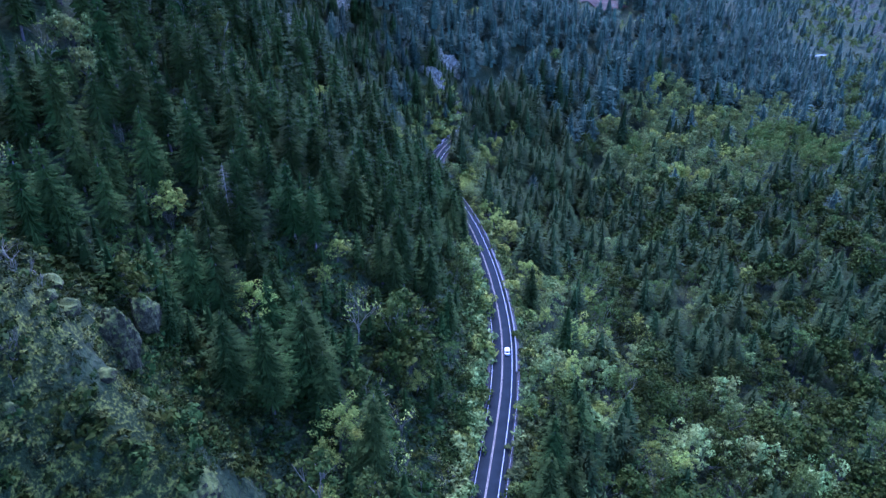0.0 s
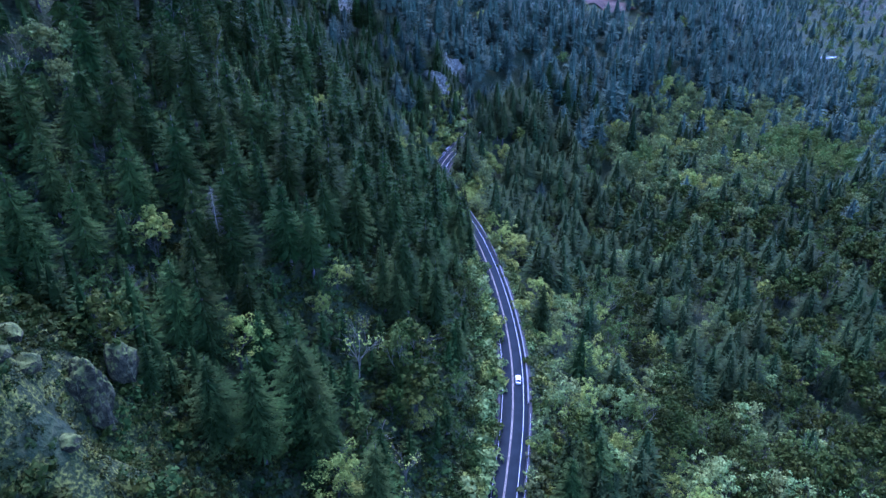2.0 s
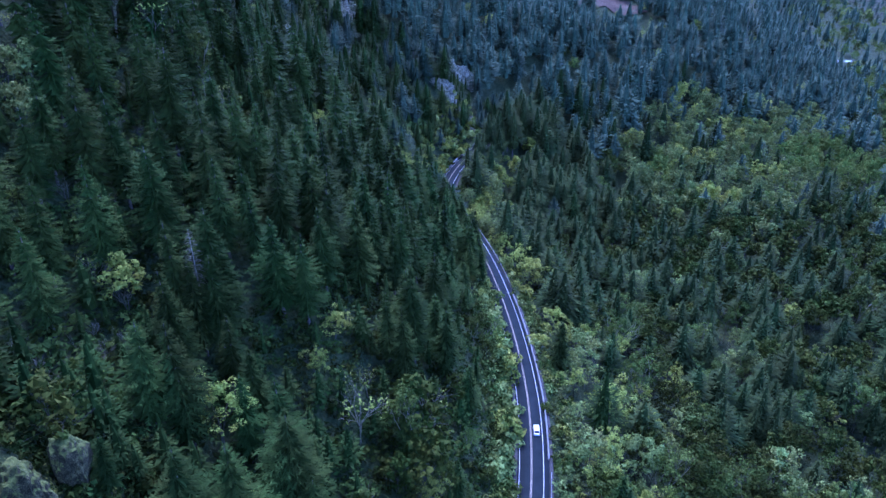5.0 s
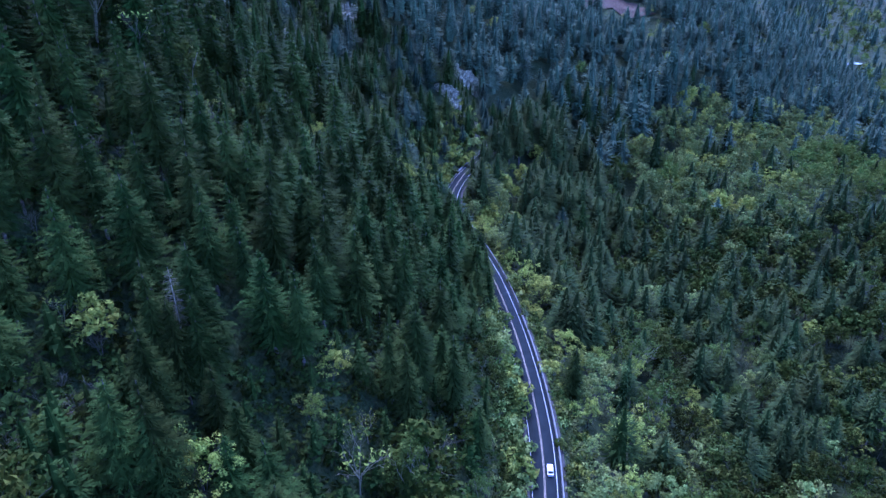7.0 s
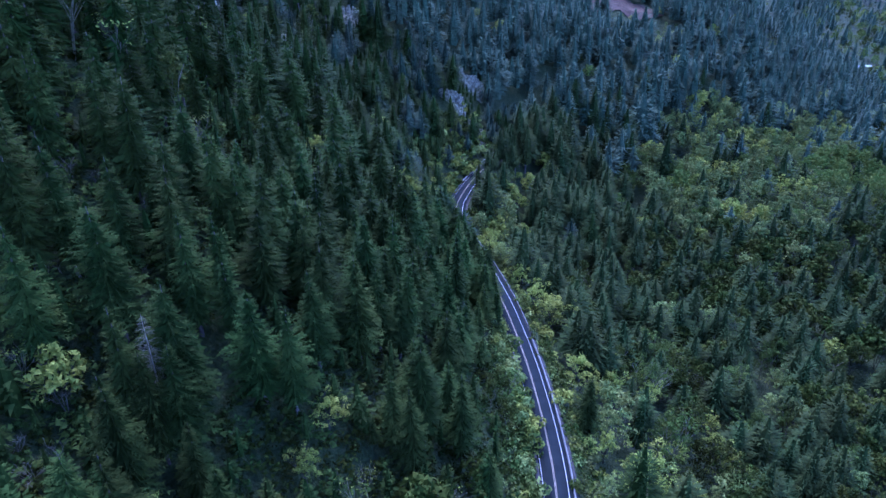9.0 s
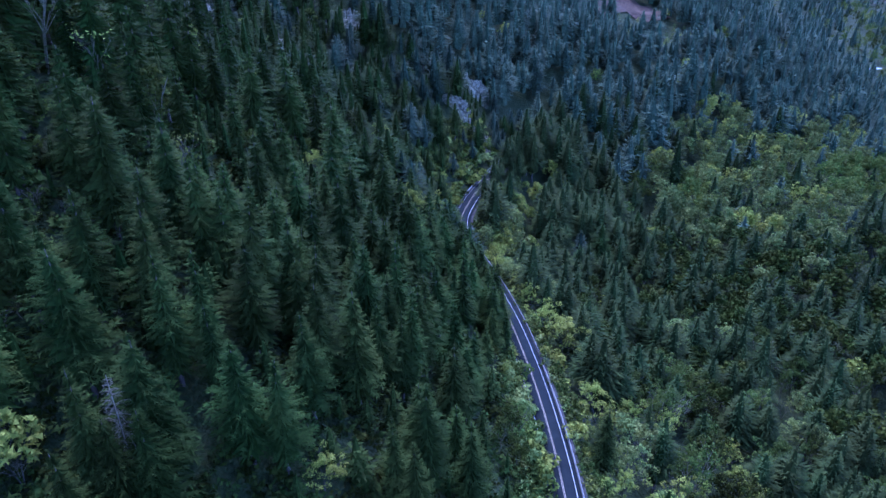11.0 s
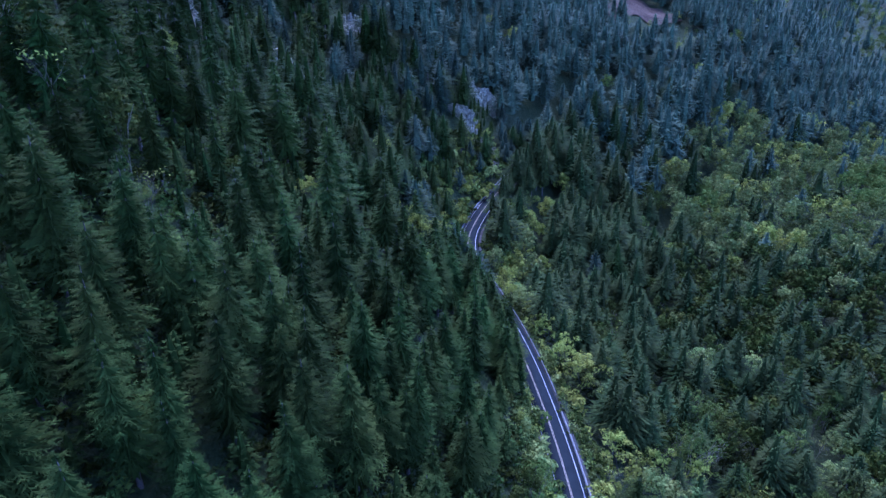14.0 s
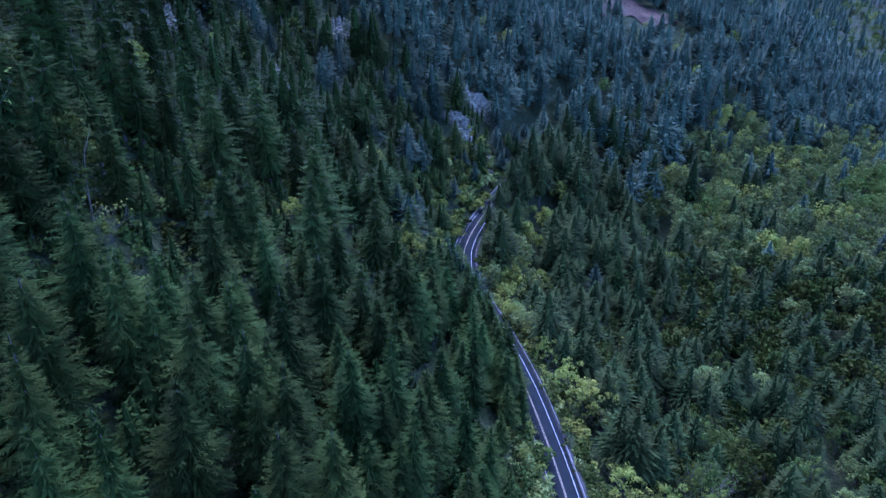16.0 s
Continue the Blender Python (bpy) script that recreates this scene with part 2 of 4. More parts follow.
def build_ground():
    gx = graded([(-2600, -600, 100), (-600, -200, 20), (-200, -60, 5), (-60, 60, 2), (60, 240, 5), (240, 700, 15), (700, 3000, 90)])
    gy = graded([(-2200, -200, 100), (-200, 30, 12), (30, 560, 3), (560, 990, 8), (990, 1600, 26), (1600, 4000, 110)])
    X, Y = np.meshgrid(gx, gy)
    Z = height(X.ravel(), Y.ravel())
    n, m = len(gx), len(gy)
    i = (np.arange(m - 1)[:, None] * n + np.arange(n - 1)[None, :]).ravel()
    quads = np.stack((i, i + 1, i + 1 + n, i + n), axis=1)
    me = mesh_of("ground", np.stack((X.ravel(), Y.ravel(), Z), axis=1), quads, FOREST_FLOOR)
    me.polygons.foreach_set("use_smooth", np.ones(len(quads), dtype=bool))
    # the rocky spur carries moss and grass instead of litter
    me.materials.append(GRASS_MOSS)
    mx, my = X.ravel()[quads].mean(axis=1), Y.ravel()[quads].mean(axis=1)
    mossy = (mx > -150) & (mx < -38) & (my > -10) & (my < 134)
    mossy[mossy] = (uphill(mx[mossy], my[mossy]) > 45 + 6 * ripple(mx[mossy], my[mossy], 20, 61)) & (ripple(mx[mossy], my[mossy], 12, 62) > -0.6)
    me.polygons.foreach_set("material_index", mossy.astype(np.int32))
    tagged(new("ground", me), "mossy brown forest floor on a steep mountainside above a valley", "ground", kind="structure")


build_ground()


# ---- the road ----
def ribbon(name, left, right, z, mat, parent, first=-240, last=559, thick=0.0, label=""):
    """A strip along the road between two offsets from its centre line (metres to the right), by the y of its ends."""
    keep = (FINE[:, 1] >= first) & (FINE[:, 1] <= last)
    p, q = FINE[keep], FINE_WAY[keep]
    right_hand = np.stack((q[:, 1], -q[:, 0]), axis=1)
    rows = [np.concatenate((p + right_hand * o, np.full((len(p), 1), h)), axis=1) for o, h in ((left, z - thick), (left, z), (right, z), (right, z - thick))]
    if not thick:
        rows = rows[1:3]
    k, n = len(rows), len(p)
    verts = np.stack(rows, axis=1).reshape(-1, 3)
    i = np.arange(n - 1)[:, None] * k
    faces = np.concatenate([np.stack((i[:, 0] + j, i[:, 0] + j + 1, i[:, 0] + k + j + 1, i[:, 0] + k + j), axis=1) for j in range(k - 1)])
    ob = new(name, mesh_of(name, verts, faces[:, ::-1], mat))
    ob.parent = parent
    return tagged(ob, label)


FINE = road_line(1.0)
FINE_WAY = np.gradient(FINE, axis=0)
FINE_WAY /= np.linalg.norm(FINE_WAY, axis=1)[:, None]


def build_road():
    road = ribbon("road", -4.0, 5.1, 0.0, ASPHALT, None, thick=0.4)
    tagged(road, "two-lane blue-grey asphalt mountain road with painted lines", "road", kind="structure")
    ribbon("gravel_shoulder", -5.2, -4.0, -0.05, GRAVEL, road, thick=0.4, label="strip of grey gravel and leaf litter")
    ribbon("gravel_shoulder", 5.1, 6.2, -0.05, GRAVEL, road, thick=0.4, label="strip of grey gravel and leaf litter")
    ribbon("edge_line", -3.52, -3.40, 0.012, WHITE_PAINT, road, label="worn white edge line")
    ribbon("edge_line", 3.38, 3.54, 0.012, WHITE_PAINT, road, label="worn white edge line")
    ribbon("centre_line", -0.22, -0.09, 0.012, YELLOW_PAINT, road, label="faded yellow centre line")
    ribbon("centre_line", 0.09, 0.22, 0.012, YELLOW_PAINT, road, label="faded yellow centre line")


build_road()


# ---- trees ----
def tubes(segments, sides=5):
    """Tapered limbs: (start, end, radius at start, radius at end), each an open prism."""
    verts, faces = [], []
    for p, q, r0, r1 in segments:
        p, q = Vector(p), Vector(q)
        way = (q - p).normalized()
        one = way.orthogonal().normalized()
        two = way.cross(one)
        base = len(verts)
        for c, r in ((p, r0), (q, r1)):
            for k in range(sides):
                t = 6.2832 * k / sides
                verts.append(tuple(c + (one * math.cos(t) + two * math.sin(t)) * r))
        for k in range(sides):
            j = (k + 1) % sides
            faces.append((base + k, base + j, base + sides + j))
            faces.append((base + k, base + sides + j, base + sides + k))
    return np.array(verts), np.array(faces)


def fir_crown(seed, tall=26.0, wide=5.4, whorls=24, arms=8, fine=2, sparse=0.0):
    """Whorls of drooping fronds. fine 2: a spray of eight sprigs a frond; 1: a bent kite with four points; 0: a single kite."""
    r = np.random.RandomState(seed)
    f = np.linspace(0.26, 0.972, whorls) + r.uniform(-0.012, 0.012, whorls)
    f = np.repeat(f, arms)
    n = len(f)
    f = np.clip(f + r.uniform(-0.015, 0.015, n), 0.22, 0.985)
    if sparse:
        f = f[r.uniform(size=n) > sparse * (0.4 + f * 0.8)]
        n = len(f)
    turn = r.uniform(0, 6.2832, n)
    lop = 1 + 0.18 * np.sin(turn + r.uniform(0, 6.28)) + 0.12 * np.sin(f * 17 + r.uniform(0, 6.28))
    reach = wide * (1 - f) ** 0.92 * r.uniform(0.72, 1.08, n) * lop * np.minimum(1, 0.5 + f * 1.1) + 0.2
    out = np.stack((np.cos(turn), np.sin(turn), np.zeros(n)), axis=1)
    side = np.stack((-np.sin(turn), np.cos(turn), np.zeros(n)), axis=1)
    base = np.stack((np.zeros(n), np.zeros(n), f * tall), axis=1)
    lift = 0.62 * f - 0.22 + r.uniform(-0.08, 0.08, n)
    up = np.array((0, 0, 1.0))

    def at(s):
        return base + out * (reach * s)[:, None] + up * (reach * (lift * s - 0.26 * s * s + 0.16 * s ** 4))[:, None]

    tri = []
    one = np.ones(n)

    def feather(s0, s1, wide_by):
        w = (reach * wide_by + 0.04)[:, None]
        tri.append((at(one * s0) - side * w, at(one * s0) + side * w, at(one * s1)))

    def sprig(s0, k, long_by, wide_by):
        s0 = s0 + r.uniform(-0.06, 0.06, n)
        size = reach * long_by * r.uniform(0.7, 1.3, n)
        tip = at(s0) + side * (k * size * 0.68)[:, None] + out * (size * 0.72)[:, None] + up * (size * r.uniform(-0.22, 0.1, n))[:, None]
        root = at(s0 - wide_by), at(s0 + wide_by)
        tri.append((root[0], root[1], tip) if k < 0 else (root[1], root[0], tip))

    if fine == 2:
        feather(0.1, 1.06, 0.022)
        for s0 in (0.42, 0.60, 0.77, 0.91):
            for k in (-1, 1):
                sprig(s0, k, 0.34 - 0.19 * s0, 0.036)
    elif fine == 1:
        feather(0.5, 1.08, 0.030)
        for k in (-1, 1):
            sprig(0.75, k, 0.24, 0.04)
    else:
        feather(0.3, 1.05, 0.15)
    # the shaded inner boughs: jagged skirts one above the other
    layers, lobes, shrink = ((9, 6, 0.9), (13, 9, 0.80), (16, 13, 0.62))[fine]
    for k in range(layers):
        g = 0.16 + 0.82 * (k + r.uniform(-0.45, 0.45)) / layers
        size = shrink * wide * (1 - g) ** 0.92 * min(1, 0.5 + 1.1 * g) * r.uniform(0.8, 1.12) + 0.12
        t = r.uniform(0, 6.28) + 6.2832 * (np.arange(2 * lobes) + r.uniform(-0.4, 0.4, 2 * lobes)) / (2 * lobes)
        rad = size * np.where(np.arange(2 * lobes) % 2, r.uniform((0.55, 0.45, 0.32)[fine], (0.8, 0.7, 0.6)[fine], 2 * lobes), r.uniform(0.78, 1.22, 2 * lobes))
        z = g * tall - rad * ((0.75, 0.5, 0.34)[fine] - 0.25 * g) + r.uniform(-0.5, 0.5, 2 * lobes)
        ring = np.stack((rad * np.cos(t), rad * np.sin(t), z), axis=1)
        peak = np.repeat(np.array([(r.uniform(-0.12, 0.12) * size, r.uniform(-0.12, 0.12) * size, g * tall + size * 0.45 + 0.4)]), 2 * lobes, axis=0)
        tri.append((ring, np.roll(ring, -1, axis=0), peak))
    verts = np.concatenate([np.stack(t, axis=1).reshape(-1, 3) for t in tri])
    # the leader at the very top
    top = np.array([(0.10, 0, tall * 0.95), (-0.05, 0.09, tall * 0.95), (0, 0, tall * 1.01), (-0.05, -0.09, tall * 0.95), (0.10, 0, tall * 0.95), (0, 0, tall * 1.01)])
    verts = np.concatenate((verts, top))
    return verts, np.arange(len(verts)).reshape(-1, 3)


def spire(seed, tall, wide, count, size):
    """A fir seen from afar: an uneven cone shingled with small drooping sprays."""
    r = np.random.RandomState(seed)
    sides, levels = 6, np.array((0.2, 0.42, 0.7, 0.94))
    ring = []
    for f in levels:
        t = 6.2832 * (np.arange(sides) + r.uniform(-0.3, 0.3, sides)) / sides
        rad = (0.40 * wide * (1 - f) ** 0.85 * min(1, 0.5 + 1.1 * f) + 0.03) * r.uniform(0.75, 1.2, sides)
        ring.append(np.stack((rad * np.cos(t), rad * np.sin(t), f * tall + r.uniform(-0.5, 0.5, sides) * (f < 0.9)), axis=1))
    tri = []
    for low, high in zip(ring, ring[1:]):
        tri += [(low, np.roll(low, -1, axis=0), high), (np.roll(low, -1, axis=0), np.roll(high, -1, axis=0), high)]
    f = 0.30 + 0.69 * (1 - r.uniform(0.0, 1, count) ** 0.62)
    turn = r.uniform(0, 6.2832, count)
    lop = 1 + 0.16 * np.sin(turn + seed) + 0.14 * np.sin(f * 19 + seed)
    rad = wide * (1 - f) ** 0.78 * np.minimum(1, 0.5 + 1.1 * f) * r.uniform(0.66, 1.12, count) * lop + 0.15
    out = np.stack((np.cos(turn), np.sin(turn), np.zeros(count)), axis=1)
    side = np.stack((-np.sin(turn), np.cos(turn), np.zeros(count)), axis=1)
    w = size * r.uniform(0.6, 1.3, count) * (0.45 + 0.55 * (1 - f))
    z = f * tall
    root = out * (rad * r.uniform(0.45, 0.7, count))[:, None]
    root[:, 2] = z + rad * r.uniform(0.0, 0.2, count)
    tip = out * rad[:, None] + side * (w * r.uniform(-1.3, 1.3, count))[:, None]
    tip[:, 2] = z - rad * r.uniform(-0.1, 0.22, count) + 0.3 * rad * f
    tri.append((root - side * w[:, None], root + side * w[:, None], tip))
    verts = np.concatenate([np.stack(t, axis=1).reshape(-1, 3) for t in tri])
    return verts, np.arange(len(verts)).reshape(-1, 3)


def fir_trunk(seed, tall=26.0):
    r = random.Random(seed)
    segments, p = [], Vector((0, 0, -1.2))
    for k in range(5):
        q = Vector((r.uniform(-0.12, 0.12), r.uniform(-0.12, 0.12), tall * (k + 1) / 5.15))
        segments.append((p, q, 0.36 * (1 - k / 5.2) + 0.03, 0.36 * (1 - (k + 1) / 5.2) + 0.03))
        p = q
    return tubes(segments, 6)


def limbs(seed, tall, spread, depth=3, first=0.25, thick=0.16, fork=3):
    """A trunk that forks again and again: its segments and the tips."""
    r = random.Random(seed)
    segments, tips = [], []

    def grow(p, way, length, rad, level):
        q = p + way * length
        segments.append((p, q, rad, rad * 0.62))
        if level == 0:
            tips.append(q)
            return
        for _ in range(fork):
            turn = Vector((r.gauss(0, 1), r.gauss(0, 1), r.gauss(0.25, 0.6))).normalized()
            start = p.lerp(q, r.uniform(0.55, 1.0))
            grow(start, (way + turn * spread).normalized(), length * r.uniform(0.5, 0.78), rad * 0.55, level - 1)

    p = Vector((0, 0, -0.8))
    trunks = r.choice((1, 2, 2, 3))
    for _ in range(trunks):
        lean = Vector((r.uniform(-0.22, 0.22), r.uniform(-0.22, 0.22), 1)).normalized()
        grow(p, lean, tall * r.uniform(0.38, 0.46) + 0.8, thick / math.sqrt(trunks) * 1.2, depth)
        p = p + Vector((r.uniform(-0.4, 0.4), r.uniform(-0.4, 0.4), 0))
    return segments, tips


def leaf_cards(seed, centres, count, radius, size, flat=0.6):
    """Small diamond leaf sprays scattered round the given centres."""
    r = np.random.RandomState(seed)
    centres = np.array([tuple(c) for c in centres])
    c = centres[r.randint(0, len(centres), count)]
    way = r.normal(size=(count, 3))
    way /= np.linalg.norm(way, axis=1)[:, None]
    p = c + way * (radius * r.uniform(0.25, 1.0, (count, 1))) * np.array((1, 1, flat + 0.2))
    heart = centres.mean(axis=0) - np.array((0, 0, 1.0))
    away = p - heart
    away /= np.linalg.norm(away, axis=1)[:, None] + 1e-6
    up = away * 0.9 + np.array((0, 0, 0.3)) + r.normal(size=(count, 3)) * 0.35
    up /= np.linalg.norm(up, axis=1)[:, None]
    a = np.cross(up, r.normal(size=(count, 3)))
    a /= np.linalg.norm(a, axis=1)[:, None]
    b = np.cross(up, a)
    s = (size * r.uniform(0.55, 1.3, (count, 1)))
    verts = np.stack((p - a * s, p - b * s * 0.55 + up * s * 0.12, p + a * s, p + b * s * 0.55), axis=1).reshape(-1, 3)
    i = np.arange(count)[:, None] * 4
    return verts, np.concatenate((i + (0, 1, 2), i + (0, 2, 3)))


def clump_sprays(seed, centres, count, radius, size):
    """Leaf sprays, one small triangle each, over the upper and outer sides of the given clumps."""
    r = np.random.RandomState(seed)
    centres = np.array([tuple(c) for c in centres])
    own = radius * r.uniform(0.65, 1.3, len(centres))
    pick = r.randint(0, len(centres), count)
    way = r.normal(size=(count, 3)) + np.array((0, 0, 0.45))
    way /= np.linalg.norm(way, axis=1)[:, None]
    p = centres[pick] + way * own[pick][:, None] * r.uniform(0.7, 1.1, (count, 1)) * np.array((1, 1, 0.75))
    up = way + r.normal(size=(count, 3)) * 0.45
    up /= np.linalg.norm(up, axis=1)[:, None]
    a = np.cross(up, r.normal(size=(count, 3)))
    a /= np.linalg.norm(a, axis=1)[:, None]
    b = np.cross(up, a)
    s = size * r.uniform(0.55, 1.45, (count, 1))
    verts = np.stack((p - a * s * 0.6 - b * s * 0.5, p + a * s * 0.6 - b * s * 0.45, p + b * s + up * s * 0.2), axis=1).reshape(-1, 3)
    return verts, np.arange(3 * count).reshape(-1, 3)


def tree_thing(name, label, category, group, pieces):
    """An Empty at the base with its parts: (name, mesh, label)."""
    base = tagged(new(name), label, category, group)
    for part_name, me, text, *kind in pieces:
        ob = new(part_name, me)
        ob.parent = base
        tagged(ob, text, kind=kind[0] if kind else "")
    return base


def crown_clumps(seed, tall, wide, count):
    """Centres of leaf clumps through an uneven egg-shaped crown."""
    r = random.Random(seed + 90)
    out = []
    while len(out) < count:
        p = Vector((r.uniform(-1, 1), r.uniform(-1, 1), r.uniform(-1, 1)))
        if 0.35 < p.length < 1 and r.random() < 0.55 + 0.45 * p.z:
            out.append(Vector((p.x * wide * tall * (1.1 - 0.35 * p.z), p.y * wide * tall * (1.1 - 0.35 * p.z), tall * (0.62 + 0.34 * p.z))))
    return out


def broadleaf(seed, tall=11.0, cards=520, size=0.42, spread=0.75, sparse=False, depth=2, fork=4):
    segments, tips = limbs(seed, tall, spread, depth, fork=fork)
    wood = tubes(segments, 4)
    # inner clumps as well as the tips, for an uneven crown with gaps
    rr = random.Random(seed + 5)
    centres = [t for t in tips if rr.random() < 0.4] + crown_clumps(seed, tall, 0.15 if sparse else 0.27, 36)
    leaves = clump_sprays(seed, centres, cards, tall * (0.045 if sparse else 0.06), size)
    return wood, leaves


FIRS = []
for k in range(7):
    crown = mesh_of("fir_crown", *fir_crown(40 + k, wide=(8.8, 8.0, 9.4, 8.4, 7.6, 9.0, 7.0)[k], whorls=33 + k % 3, arms=10, sparse=0.35 if k == 6 else 0.10 * (k % 2)), NEEDLES)
    trunk = mesh_of("fir_trunk", *fir_trunk(k), BARK)
    FIRS.append((trunk, crown))

BROADS = {}
for kind, mat, seeds in (("yellow", LEAVES_YELLOW, (3, 4, 5)), ("green", LEAVES_GREEN, (6, 7, 8)), ("olive", LEAVES_OLIVE, (12, 13, 14)), ("pale", LEAVES_PALE, (9, 10, 11))):
    BROADS[kind] = []
    for s in seeds:
        if kind == "pale":
            wood, leaves = broadleaf(s, 17.0, 1500, 0.25, 0.5, True, depth=3, fork=3)
        else:
            wood, leaves = broadleaf(s, 11.5 if kind == "yellow" else 15.5, 2000 if kind == "yellow" else 1500, 0.20 if kind == "yellow" else 0.34, depth=3, fork=3)
        BROADS[kind].append((mesh_of("tree_trunk", *wood, TWIGS if kind == "pale" else STEMS), mesh_of("tree_crown", *leaves, mat)))
BARES = []
for s in (21, 22, 23):
    segments, tips = limbs(s, 11.0, 0.55, 4, thick=0.13, fork=3)
    few = leaf_cards(s, tips, 110, 0.5, 0.26)
    BARES.append((mesh_of("tree_trunk", *tubes([g for g in segments if g[2] > 0.025], 4), TWIGS), mesh_of("twigs", *tubes([g for g in segments if g[2] <= 0.025], 3), TWIGS),
                  mesh_of("leaf_buds", *few, LEAVES_YELLOW)))

# cheaper shapes of the same trees for the woods that nobody could count
MID_FIRS = [spire(80 + k, 26.0, (10.0, 9.0, 10.8, 9.4)[k], 400, 0.56) for k in range(4)]
FAR_FIRS = [spire(90 + k, 26.0, (10.8, 9.8, 11.8, 10.2)[k], 210, 0.82) for k in range(4)]


YOUNG_FIRS = [spire(100 + k, 26.0, (9.6, 8.6, 10.2)[k], 100, 1.0) for k in range(3)]


def woody(seed, tall, cards, size, spread, sparse, depth, fork, keep):
    wood, leaves = None, None
    segments, tips = limbs(seed, tall, spread, depth, fork=fork)
    wood = tubes([s for s in segments if s[2] >= keep], 3)
    centres = list(tips)[::3] + crown_clumps(seed, tall, 0.14 if sparse else 0.24, 30)
    return wood, clump_sprays(seed, centres, cards, tall * (0.05 if sparse else 0.068), size)


MID_BROADS = [woody(60 + k, 14.5, 620, 0.56, 0.75, False, 2, 4, 0.04) for k in range(3)]
MID_PALES = [woody(70 + k, 17.0, 480, 0.46, 0.5, True, 2, 4, 0.03) for k in range(3)]
FAR_BROADS = [woody(75 + k, 15.0, 420, 0.50, 0.75, False, 2, 3, 0.06) for k in range(4)]
MID_BARE = [tubes(limbs(64 + k, 11.0, 0.5, 2, thick=0.16, fork=3)[0], 3) for k in range(2)]


def many(name, shapes, places, mat, label, category, seed=0):
    """One mesh of all the trees of a kind in a stretch of wood. places: x, y, z, size, and the shapes by turns."""
    r = np.random.RandomState(seed + len(places))
    all_v, all_f, base = [], [], 0
    pick = r.randint(0, len(shapes), len(places))
    for s, (v, f) in enumerate(shapes):
        mine = places[pick == s]
        if not len(mine):
            continue
        t = r.uniform(0, 6.2832, len(mine))
        c, d = np.cos(t)[:, None], np.sin(t)[:, None]
        wide = mine[:, 3:4] * r.uniform(0.85, 1.2, (len(mine), 1))
        x = (v[None, :, 0] * c - v[None, :, 1] * d) * wide + mine[:, 0:1]
        y = (v[None, :, 0] * d + v[None, :, 1] * c) * wide + mine[:, 1:2]
        z = v[None, :, 2] * mine[:, 3:4] + mine[:, 2:3]
        all_v.append(np.stack((x, y, z), axis=2).reshape(-1, 3))
        all_f.append((f[None] + (np.arange(len(mine)) * len(v))[:, None, None]).reshape(-1, 3) + base)
        base += len(mine) * len(v)
    if all_v:
        ob = new(name, mesh_of(name, np.concatenate(all_v), np.concatenate(all_f), mat))
        tagged(ob, label, category, kind="stuff")


# ---- where the trees stand ----
def scatter(cell, x0, x1, y0, y1, seed):
    r = np.random.RandomState(seed)
    X, Y = np.meshgrid(np.arange(x0, x1, cell), np.arange(y0, y1, cell))
    X, Y = X.ravel() + r.uniform(-0.62, 0.62, X.size) * cell, Y.ravel() + r.uniform(-0.62, 0.62, Y.size) * cell
    return X, Y


